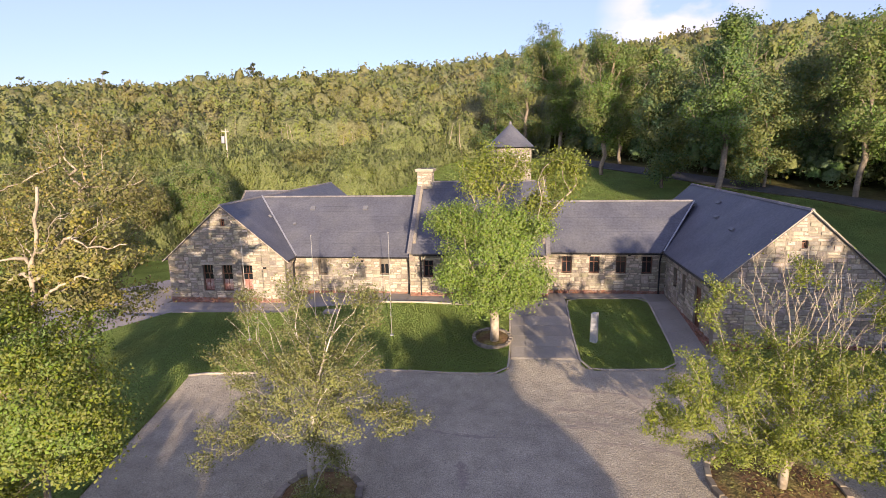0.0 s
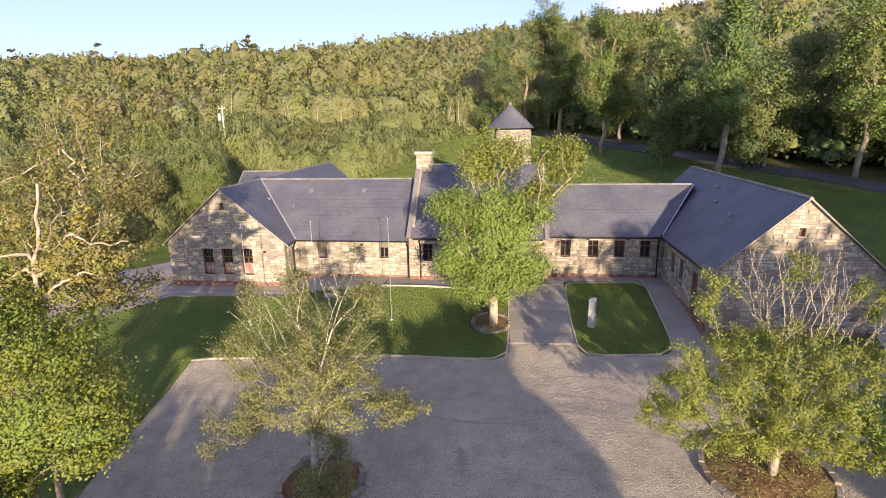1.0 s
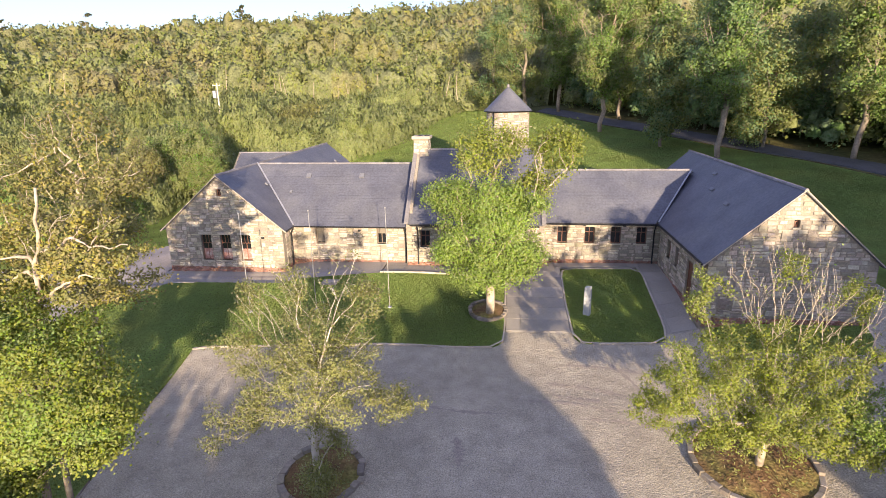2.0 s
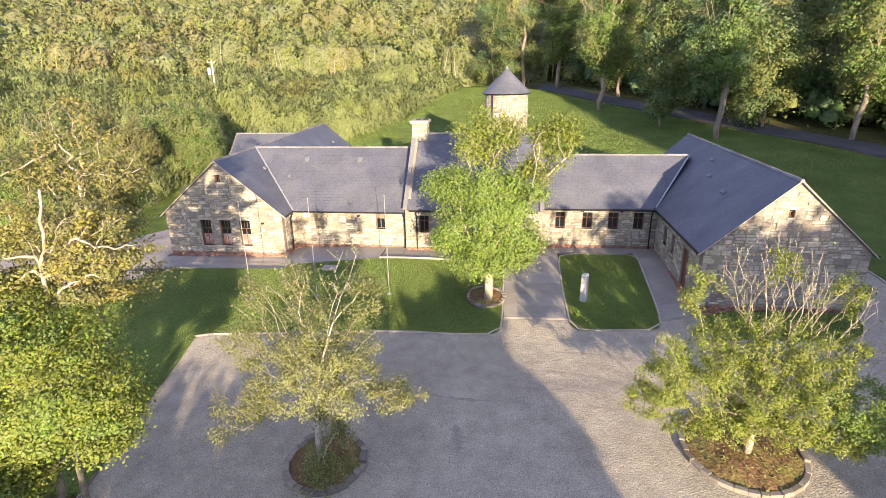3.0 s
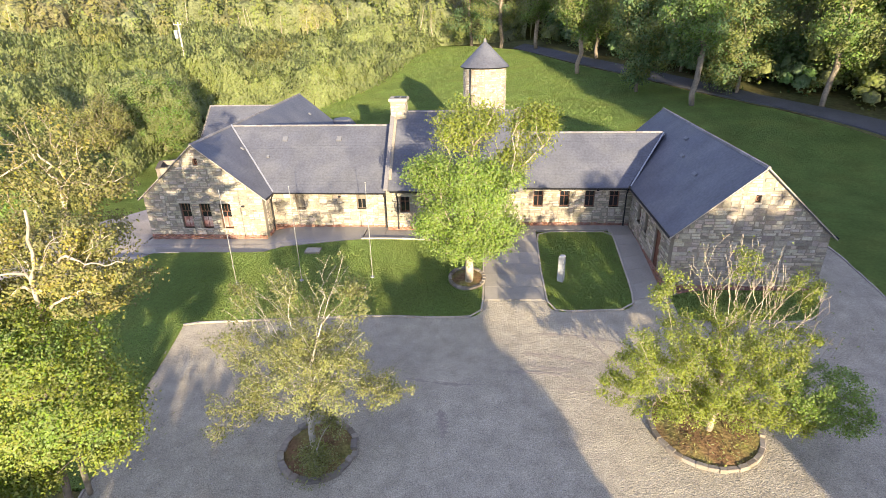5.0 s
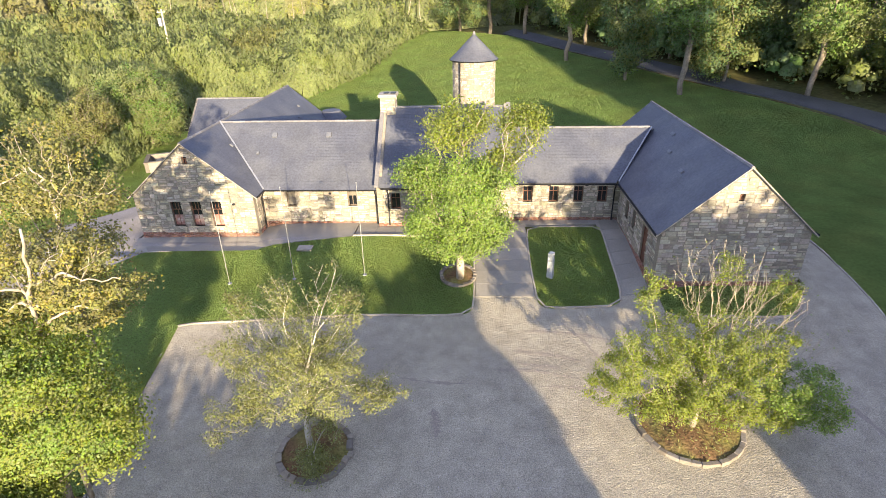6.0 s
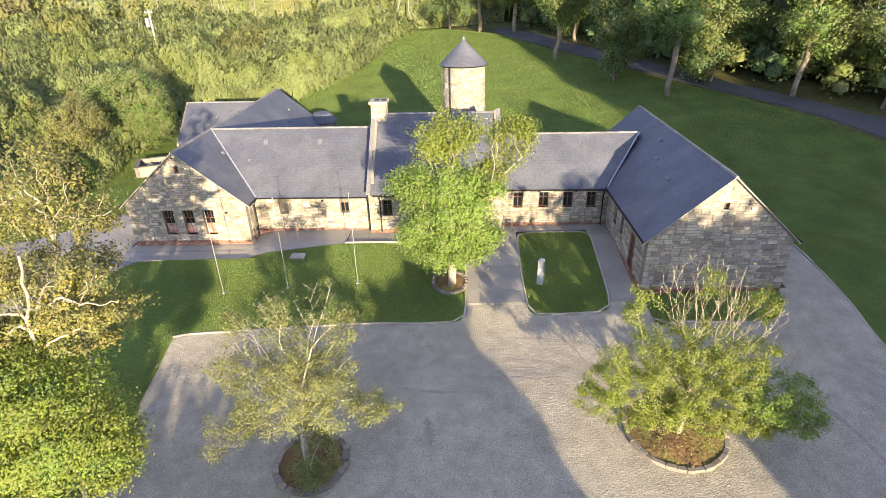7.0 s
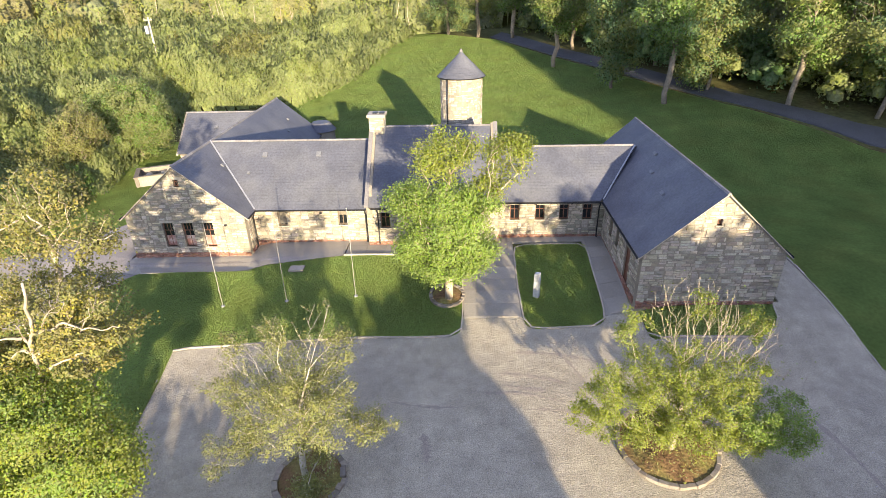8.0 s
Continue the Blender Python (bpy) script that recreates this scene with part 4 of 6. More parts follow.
# ---------- trees ----------
def tree_frame(base, trunk, targets, rs, r_tip=0.012, kink=0.10, expo=2.0, ascend=0.3, direct=0.42, grown=0.35, limbs=(), stub=0.0):
    """Grows limbs from a trunk line to target points: each target joins the nearest limb point that lies closer to the root.
    Returns nodes, parents and radii (pipe model)."""
    nodes = [Vector(p) for p in trunk]
    parent = [-1] + list(range(len(trunk) - 1))
    reach = [0.0]
    for i in range(1, len(nodes)):
        reach.append(reach[-1] + (nodes[i] - nodes[i - 1]).length)
    thick, thick_run = [], []
    for line in limbs:
        k = min(range(len(nodes)), key=lambda i: (nodes[i] - Vector(line[0])).length)
        bent = [Vector(line[0])]
        for a, b in zip(line, line[1:]):
            for f in (0.33, 0.67, 1.0):
                bent.append(Vector(a).lerp(Vector(b), f) + Vector([rs.uniform(-1, 1) * 0.07 for _ in range(3)]))
        for p in bent:
            nodes.append(Vector(p))
            parent.append(k)
            reach.append(reach[k] + (nodes[-1] - nodes[k]).length)
            k = len(nodes) - 1
            thick.append((k, 0.06 - 0.048 * len(thick_run) / len(bent)))
            thick_run.append(k)
        thick_run.clear()
    runs = [None] * len(targets)
    first = max(1, int(len(trunk) * grown))
    order = sorted(range(len(targets)), key=lambda i: (Vector(targets[i]) - nodes[-1]).length + (Vector(targets[i]) - nodes[len(trunk) // 2]).length)
    arr = np.array([tuple(p) for p in nodes])
    rarr = np.array(reach)
    rarr[:first] += 50
    for i in order:
        t = Vector(targets[i])
        d = np.linalg.norm(arr - np.array(tuple(t)), axis=1)
        below = np.maximum(0, arr[:, 2] - t.z + ascend * d)
        cost = d + direct * rarr + 1.2 * below
        k = int(np.argmin(cost))
        p = nodes[k]
        steps = max(2, int((t - p).length / 0.55))
        prev = k
        add, radd = [], []
        for s in range(1, steps + 1):
            f = s / steps
            q = p.lerp(t, f)
            sag = math.sin(f * math.pi)
            length = (t - p).length
            q = q + Vector((rs.uniform(-1, 1), rs.uniform(-1, 1), rs.uniform(-1, 1))) * kink * min(1, length * 0.4) * (1 if s < steps else 0.2)
            q.z += sag * 0.06 * length
            nodes.append(q)
            parent.append(prev)
            reach.append(reach[prev] + (q - nodes[prev]).length)
            prev = len(nodes) - 1
            add.append(tuple(q))
            radd.append(reach[-1])
        runs[i] = np.array([tuple(p)] + add)
        arr = np.vstack([arr, add])
        rarr = np.concatenate([rarr, radd])
    area = np.full(len(nodes), 0.0)
    child = np.zeros(len(nodes), int)
    for i in range(1, len(nodes)):
        child[parent[i]] += 1
    for i in range(len(nodes) - 1, 0, -1):
        if child[i] == 0:
            area[i] = r_tip ** expo
        area[i] = max(area[i], r_tip ** expo)
        area[parent[i]] += area[i]
    rad = area ** (1 / expo)
    for k, r in thick:
        rad[k] = max(rad[k], r)
    if stub:
        rad[:len(trunk)] = np.linspace(stub * 2.8, stub, len(trunk))
    return nodes, parent, rad, runs


def limb_mesh(name, nodes, parent, rad, mat, r_base, sides=6, rmin=0.0):
    """One tapered tube for each unbranched run of limb."""
    scale = r_base / rad[0]
    n = len(nodes)
    kids = [[] for _ in range(n)]
    for i in range(1, n):
        kids[parent[i]].append(i)
    verts, faces = [], []
    stack = [(0, None)]
    while stack:
        start, origin = stack.pop()
        run = [start] if origin is None else [origin, start]
        cur = start
        while kids[cur]:
            ks = sorted(kids[cur], key=lambda k: -rad[k])
            for k in ks[1:]:
                stack.append((k, cur))
            cur = ks[0]
            run.append(cur)
        rr = [max(rmin, rad[k] * (scale if scale < 1 else 1 + (scale - 1) * min(1, rad[k] / rad[0]))) for k in run]
        if origin is not None:
            rr[0] = rr[1]
        s = sides if rr[0] > 0.05 else 4 if rr[0] > 0.02 else 3
        v, f = tube_arrays([nodes[k] for k in run], rr, s)
        o = len(verts)
        verts += v
        faces += [tuple(i + o for i in q) for q in f]
    return raw_mesh(name, verts, faces, mat, True)


def leaf_quads(centres, size, rs, out=None, lean=1.0, aspect=0.62, upright=0.0):
    """Folded-diamond leaves at the centres. out: direction to which each leaf's face leans; upright: how far the blades stand up."""
    n = len(centres)
    face = rs.normal(size=(n, 3))
    face /= np.linalg.norm(face, axis=1)[:, None]
    face = face + (np.array([0, 0, 0.5]) if out is None else out / (np.linalg.norm(out, axis=1)[:, None] + 1e-9) * lean)
    face /= np.linalg.norm(face, axis=1)[:, None] + 1e-9
    a = np.cross(face, rs.normal(size=(n, 3)) * (1 - upright) + np.cross(face, np.array([0, 0, 1.0])) * upright * 2)
    a /= np.linalg.norm(a, axis=1)[:, None] + 1e-9
    b = np.cross(face, a)
    s = size * rs.uniform(0.6, 1.35, (n, 1))
    a, b = a * s * 0.5, b * s * 0.5 * aspect
    fold = face * s * 0.08
    return np.stack([centres - a, centres - b + fold, centres + a, centres + b + fold], 1)


def ellipsoid_points(blobs, rs, hollow=0.55):
    """Clump centres in a union of ellipsoids (cx, cy, cz, rx, ry, rz, count), thicker to the outside."""
    pts = []
    for cx, cy, cz, rx, ry, rz, count in (b[:7] for b in blobs):
        d = rs.normal(size=(count, 3))
        d /= np.linalg.norm(d, axis=1)[:, None]
        r = rs.uniform(hollow ** 3, 1, (count, 1)) ** (1 / 3) * rs.uniform(0.82, 1.08, (count, 1))
        pts.append(d * r * np.array([rx, ry, rz]) + np.array([cx, cy, cz]))
    return np.vstack(pts)


def tree(name, label, base, trunk, blobs, leaf, leaf_size, per_clump, clump_r, bark, r_base, seed, bare=(), category="tree", group="", hollow=0.55, r_tip=0.012, flat=0.5, rmin=0.0, trunk_label="pale trunk with bare limbs", ascend=0.3, soft=0.4, kink=0.10, direct=0.42, spray=0.55, bare_leaves=0, lump=0.8, grown=0.35, limbs=(), stub=0.0):
    """A tree: trunk with limbs, crown of single leaves round the twig ends. bare: blobs of leafless twigs."""
    rs = np.random.RandomState(seed)
    rp = random.Random(seed)
    clumps = ellipsoid_points(blobs, rs, hollow)
    targets = [tuple(p) for p in clumps]
    if bare:
        targets += [tuple(p) for p in ellipsoid_points(bare, rs, 0.7)]
    leafed = len(clumps)
    nodes, parent, rad, runs = tree_frame(base, trunk, targets, rp, r_tip, kink, ascend=ascend, direct=direct, grown=grown, limbs=limbs, stub=stub)
    thing = empty(name, label, category, group)
    mpart("trunk", limb_mesh("trunk", nodes, parent, rad, bark, r_base, 9, rmin), thing, trunk_label)
    n = len(clumps) * per_clump
    ctr = np.repeat(clumps, per_clump, 0)
    anchor = ctr.copy()
    for i, run in enumerate(runs[:len(clumps)]):
        t = rs.uniform(1 - spray, 1, per_clump) * (len(run) - 1)
        lo = np.minimum(t.astype(int), len(run) - 2)
        anchor[i * per_clump:(i + 1) * per_clump] = run[lo] + (run[lo + 1] - run[lo]) * (t - lo)[:, None]
    pts = anchor + rs.normal(size=(n, 3)) * clump_r * np.array([0.62, 0.62, flat])
    pts[:, 2] = np.maximum(pts[:, 2], ground_z(pts[:, 0], pts[:, 1]) + 0.1)
    names = leaf if isinstance(leaf, (list, tuple)) else [leaf]
    pick = rs.randint(0, len(names), len(clumps))
    at = 0
    for b in blobs:
        if len(b) > 7:
            pick[at:at + b[6]] = b[7]
        at += b[6]
    pick = pick.repeat(per_clump)
    mid = clumps.mean(0) - np.array([0, 0, 0.25 * clumps[:, 2].std()])
    away = (pts - mid) / (clumps.std(0) + 0.3)
    away /= np.linalg.norm(away, axis=1)[:, None] + 1e-9
    out = 0.75 * away + lump * (pts - anchor) / clump_r + np.array([0, 0, 0.3])
    if bare_leaves:
        extra = np.vstack([run[rs.randint(len(run) // 2, len(run), bare_leaves)] for run in runs[leafed:]])
        extra = extra + rs.normal(size=extra.shape) * 0.09
        pts, out = np.vstack([pts, extra]), np.vstack([out, rs.normal(size=extra.shape) + np.array([0, -0.6, 0.6])])
        pick = np.concatenate([pick, rs.randint(0, len(names), len(extra))])
    quads = leaf_quads(pts, leaf_size, rs, out, 0.9)
    for i, key in enumerate(names):
        k = pick == i
        mpart("crown", quad_mesh("crown", quads[k], LEAF[key], out[k], soft), thing, "leafy crown")
    return thing


def line_up(base, top, bends, seed, k=8):
    r = random.Random(seed)
    b, t = Vector(base), Vector(top)
    return [tuple(b.lerp(t, i / k) + Vector((r.uniform(-bends, bends), r.uniform(-bends, bends), 0)) * (0 if i == 0 else 1)) for i in range(k + 1)]


# the trees by the car park and the lawn
tree("birch_tree", "slender young birch with thin yellow-green leaves in a stone-ringed bed", (-6.7, 15.8, -2.6),
     [(-6.7, 15.9, -2.7), (-6.72, 15.9, -1.6), (-6.66, 15.95, -0.6), (-6.55, 16.0, 0.4), (-6.5, 16.1, 1.3), (-6.2, 16.2, 2.2), (-5.9, 16.3, 3.1), (-5.6, 16.45, 4.0), (-5.2, 16.6, 4.9), (-5.0, 16.7, 5.5)],
     [(-6.6, 16.0, 1.1, 3.0, 2.2, 1.8, 240), (-6.5, 16.3, 2.7, 2.7, 1.9, 1.2, 100), (-3.6, 15.9, 0.6, 1.2, 1.0, 0.5, 34), (-9.4, 15.3, -0.2, 1.2, 1.3, 0.8, 34), (-9.3, 16.0, 2.6, 0.9, 0.9, 0.7, 20), (-5.6, 15.6, -1.0, 0.8, 0.7, 0.4, 14), (-6.3, 14.8, -1.9, 0.75, 0.6, 0.6, 44), (-8.8, 16.3, 4.3, 0.6, 0.6, 0.6, 12), (-4.6, 16.6, 4.2, 0.9, 0.8, 0.8, 24), (-7.2, 16.5, 4.6, 0.6, 0.6, 0.7, 15)],
     ["birch", "birch", "olive"], 0.08, 78, 0.24, BARK_BIRCH, 0.135, 11, bare=[(-5.4, 16.7, 4.9, 1.0, 1.0, 1.0, 26), (-7.5, 16.6, 4.6, 0.9, 0.9, 0.9, 26), (-8.9, 16.4, 4.0, 0.8, 0.8, 0.7, 14)], group="young trees in stone-ringed beds", r_tip=0.0045, ascend=0.85, hollow=0.3, kink=0.06, direct=0.5, bare_leaves=9, spray=0.7, grown=0.25, rmin=0.0065)
tree("birch_tree", "spreading young tree with bare upright twigs in a stone-ringed bed", (9.2, 17.4, -1.9), line_up((9.2, 17.5, -2.3), (9.25, 17.6, 3.0), 0.06, 4),
     [(9.2, 17.2, 0.6, 2.8, 2.4, 1.5, 250, 1), (6.1, 17.0, 1.6, 1.5, 1.6, 1.5, 84, 0), (5.2, 16.8, 0.3, 1.0, 1.0, 0.5, 26, 0), (12.5, 17.0, 0.4, 1.9, 1.6, 1.1, 100, 2), (13.2, 16.8, -0.7, 1.5, 1.3, 0.7, 60, 2), (11.4, 16.6, -0.9, 1.3, 0.9, 0.5, 36, 1), (8.6, 17.6, 2.4, 2.4, 1.7, 1.1, 80, 0), (11.2, 17.6, 2.2, 1.5, 1.4, 1.0, 50, 1), (6.6, 17.6, 4.4, 0.6, 0.6, 1.0, 20, 1), (11.6, 17.7, 4.3, 0.6, 0.6, 0.8, 18, 1), (9.3, 17.6, 5.2, 0.5, 0.5, 0.7, 9, 1), (6.6, 16.6, -0.5, 1.0, 0.9, 0.4, 22, 0), (7.9, 16.4, -0.4, 0.9, 0.8, 0.4, 12, 1)],
     ["maple", "maple", "ash"], 0.085, 92, 0.19, BARK_PALE, 0.15, 12, bare=[(9.0, 17.7, 5.0, 1.9, 1.2, 1.3, 120), (9.4, 17.7, 3.8, 1.6, 1.0, 1.2, 110), (11.2, 17.6, 3.8, 1.4, 1.0, 1.2, 90), (12.8, 17.2, 2.6, 1.1, 0.8, 0.9, 34)], group="young trees in stone-ringed beds", r_tip=0.0045, ascend=1.2, hollow=0.2, kink=0.05, direct=0.75, bare_leaves=1, spray=0.9, grown=0.22, rmin=0.0075)
tree("ash_tree", "bushy green ash tree in a round stone planter on the lawn", (-0.85, 28.7, -1.1), line_up((-0.85, 28.75, -1.9), (-0.9, 28.6, 5.4), 0.10, 5),
     [(-1.0, 28.5, 3.3, 2.9, 2.4, 2.0, 120, 0), (-0.9, 28.2, 1.4, 2.5, 2.0, 1.0, 76, 0), (-0.9, 28.6, 8.0, 1.8, 1.4, 1.4, 46, 1), (2.6, 28.6, 7.8, 1.3, 1.1, 1.2, 30, 1), (-3.1, 28.4, 5.4, 1.2, 1.4, 0.9, 34, 0), (1.0, 28.4, 4.9, 1.4, 1.5, 1.1, 32, 0), (-1.0, 28.5, 5.6, 2.2, 1.5, 0.8, 34, 0), (1.8, 28.6, 6.2, 0.9, 0.9, 0.5, 12, 1), (-2.9, 27.9, 2.4, 0.8, 0.8, 0.6, 14, 0), (1.4, 27.9, 2.2, 0.8, 0.8, 0.7, 14, 0)],
     ["ash", "maple"], 0.13, 165, 0.46, BARK_PALE, 0.25, 13, bare=[(0.9, 28.6, 7.8, 2.6, 1.5, 1.6, 40)], r_tip=0.016, ascend=0.5, hollow=0.55, spray=0.3, bare_leaves=6, lump=0.7, rmin=0.014)
tree("sycamore_tree", "tall pale-limbed sycamore with a broken top and yellow-brown leaves", (-14.2, 13.9, -2.4),
     [(-14.9, 13.8, -3.1), (-14.8, 13.8, -1), (-14.75, 13.8, 1.5), (-14.6, 13.9, 3.4), (-14.41, 13.9, 4.31), (-14.3, 13.95, 4.84), (-14.32, 14.0, 5.5), (-14.28, 14.0, 6.0), (-14.02, 14.0, 6.4), (-13.84, 13.95, 7.0), (-13.86, 13.95, 7.4), (-13.68, 13.95, 7.8), (-13.6, 13.95, 8.35)],
     [(-12.8, 14.5, 6.1, 1.6, 1.2, 0.7, 40), (-11.7, 14.2, 6.3, 0.9, 0.9, 0.5, 14), (-13.2, 14.6, 5.0, 1.4, 1.2, 0.6, 30), (-15.6, 14.6, 5.6, 1.6, 1.3, 0.9, 44), (-13.0, 14.8, 7.2, 1.5, 1.0, 0.7, 36), (-15.2, 14.8, 7.2, 1.3, 1.0, 0.7, 30), (-16.9, 14.4, 4.4, 1.8, 1.6, 1.4, 50)],
     ["autumn", "olive", "autumn", "brown"], 0.11, 80, 0.27, BARK_PALE, 0.106, 14, r_tip=0.010, ascend=0.1, bare_leaves=0, kink=0.16, spray=0.6, rmin=0.009, stub=0.038, flat=0.3,
     limbs=[[(-13.84, 14.0, 6.4), (-13.21, 14.0, 6.65), (-12.77, 14.0, 6.81), (-12.28, 14.05, 6.59), (-11.74, 14.0, 6.56), (-11.0, 14.0, 6.69)], [(-14.12, 14.0, 4.95), (-13.68, 13.9, 5.21), (-13.22, 13.8, 5.43), (-12.63, 13.8, 5.69), (-11.95, 13.8, 5.67)],
            [(-13.9, 14.05, 5.7), (-13.39, 14.1, 6.14), (-12.77, 14.3, 6.5)], [(-14.4, 14.0, 6.2), (-14.9, 14.0, 6.18), (-15.63, 14.0, 6.12)], [(-14.5, 13.95, 5.75), (-14.9, 13.9, 5.6), (-15.66, 13.8, 4.98)]], bare=[(-12.6, 14.2, 7.3, 1.6, 0.8, 0.6, 30)])
tree("sycamore_tree", "wide-limbed sycamore with yellowing leaves behind the broken one", (-16.0, 17.6, -2.2),
     [(-16.2, 17.7, -2.5), (-16.1, 17.7, 0.0), (-15.9, 17.6, 2.6), (-15.7, 17.6, 5.0), (-15.5, 17.6, 7.0), (-15.4, 17.6, 8.2)],
     [(-15.6, 17.9, 8.6, 2.6, 1.2, 1.2, 64), (-13.9, 17.9, 7.9, 1.3, 1.0, 0.7, 26), (-18.4, 17.7, 7.8, 1.8, 1.2, 1.0, 46), (-15.0, 17.8, 6.2, 2.0, 1.2, 1.0, 44), (-17.0, 17.7, 5.6, 2.6, 1.3, 1.4, 76), (-15.0, 17.9, 4.0, 2.2, 1.2, 1.0, 50), (-15.4, 18.0, 10.0, 1.6, 1.0, 0.8, 22)],
     ["autumn", "olive", "brown", "olive"], 0.12, 50, 0.32, BARK_PALE, 0.17, 64, r_tip=0.010, ascend=0.2, kink=0.2, spray=0.55, rmin=0.010, stub=0.08,
     limbs=[[(-15.6, 17.6, 8.3), (-16.1, 17.6, 8.93), (-17.0, 17.5, 8.54), (-17.95, 17.5, 8.14), (-18.6, 17.5, 8.0), (-19.8, 17.5, 7.9)], [(-15.3, 17.6, 8.02), (-14.5, 17.5, 8.08), (-13.6, 17.5, 8.04), (-12.85, 17.5, 8.26)],
            [(-15.4, 17.55, 8.72), (-15.8, 17.5, 9.1), (-15.8, 17.5, 9.8)], [(-15.1, 17.5, 8.38), (-15.05, 17.5, 9.07), (-15.1, 17.5, 9.9)]], bare=[(-15.6, 17.5, 9.8, 1.8, 0.8, 0.7, 26)], bare_leaves=6)
lobes = [(-13.5, 13.0, 2.2, 1.5, 1.5, 1.2, 70), (-14.6, 13.2, 3.9, 1.5, 1.3, 0.9, 60), (-16.2, 12.8, 3.4, 1.7, 1.5, 1.4, 90), (-16.6, 12.2, 1.2, 1.5, 1.5, 1.4, 80), (-14.3, 12.8, 1.0, 1.4, 1.4, 0.9, 64), (-12.2, 13.2, 1.5, 0.9, 1.1, 0.7, 30),
         (-12.6, 13.0, 0.5, 0.9, 1.0, 0.5, 26), (-12.9, 13.6, 3.2, 0.8, 0.9, 0.5, 16), (-16.4, 11.9, -0.6, 1.4, 1.2, 1.1, 46), (-15.0, 12.0, -0.7, 1.0, 0.9, 0.7, 30), (-15.6, 13.6, 4.7, 1.8, 1.3, 0.8, 46), (-13.0, 13.9, 4.2, 0.8, 0.8, 0.5, 12), (-12.0, 13.4, 2.5, 0.5, 0.6, 0.35, 7)]
tree("maple_tree", "dense bright green maple at the edge of the car park", (-14.6, 13.2, -2.6), line_up((-15.2, 13.2, -3.1), (-14.6, 13.2, 2.0), 0.1, 7), lobes,
     ["maple", "maple", "ash"], 0.10, 140, 0.46, BARK, 0.13, 15, hollow=0.55, lump=0.5, soft=0.65, flat=0.25, trunk_label="grey trunk", r_tip=0.008, spray=0.4)
tree("bush_tree", "large rounded pale green bush beside the house", (-35.5, 57, 0), line_up((-35.5, 57, -0.8), (-35.5, 57, 4.0), 0.1, 19),
     [(-35.4, 57.0, 4.4, 3.6, 2.8, 3.9, 230), (-33.0, 56.6, 3.2, 2.0, 2.2, 3.2, 110), (-38.6, 57.0, 3.4, 2.6, 2.4, 3.2, 110), (-35.8, 55.6, 1.6, 3.6, 1.6, 1.8, 70)], ["willow", "oak", "willow"], 0.20, 115, 0.5, BARK, 0.2, 17, soft=0.55, lump=0.9)
tree("shrub", "reddish half-bare tree beside the drive", (-37, 50, -0.6), line_up((-37.4, 49.8, -0.9), (-36.8, 49.8, 3.2), 0.1, 21),
     [(-36.8, 49.8, 4.4, 2.8, 2.2, 2.4, 120), (-38.4, 49.6, 2.4, 2.0, 1.8, 1.6, 50)], ["brown", "olive"], 0.18, 75, 0.4, BARK, 0.13, 18, bare=[(-36.8, 49.8, 4.8, 2.8, 2.0, 2.6, 70)], r_tip=0.016)


def wood_tree(x, y, height, width, seed, leaf, per=50, clumps=170, size=0.42, bark=None, group="tall trees at the wood's edge", label="tall broadleaf tree with a grey trunk at the wood's edge", low=0.14, bare=0, tip=0.022, soft=0.6):
    """A tall woodland tree whose crown is a pile of uneven lobes."""
    r = random.Random(seed)
    z = gz(x, y)
    lobes = []
    k = 9
    for i in range(k):
        f = low + (1 - low) * (i + 0.5) / k
        span = width * (0.62 + 0.5 * math.sin(math.pi * min(1, (f - low) / (1 - low) * 0.9 + 0.12))) * r.uniform(0.55, 1.0)
        a = r.uniform(0, 6.28)
        off = width * r.uniform(0.1, 0.6)
        lobes.append((x + off * math.cos(a), y + off * math.sin(a), z + height * min(f, 0.93), span * 0.62, span * 0.62, height * r.uniform(0.08, 0.14), clumps // k))
    bl = [(x, y, z + height * 0.75, width * 0.9, width * 0.8, height * 0.2, bare)] if bare else ()
    return tree("woodland_tree", label, (x, y, z), line_up((x, y, z - 0.4), (x + r.uniform(-0.8, 0.8), y, z + height * 0.72), 0.25, seed, 9), lobes, leaf, size, per, 0.85, bark or BARK, height * 0.016, seed,
                bare=bl, group=group, hollow=0.5, r_tip=tip, rmin=0.014, trunk_label="tall trunk with limbs", soft=soft, spray=0.3, lump=0.9)


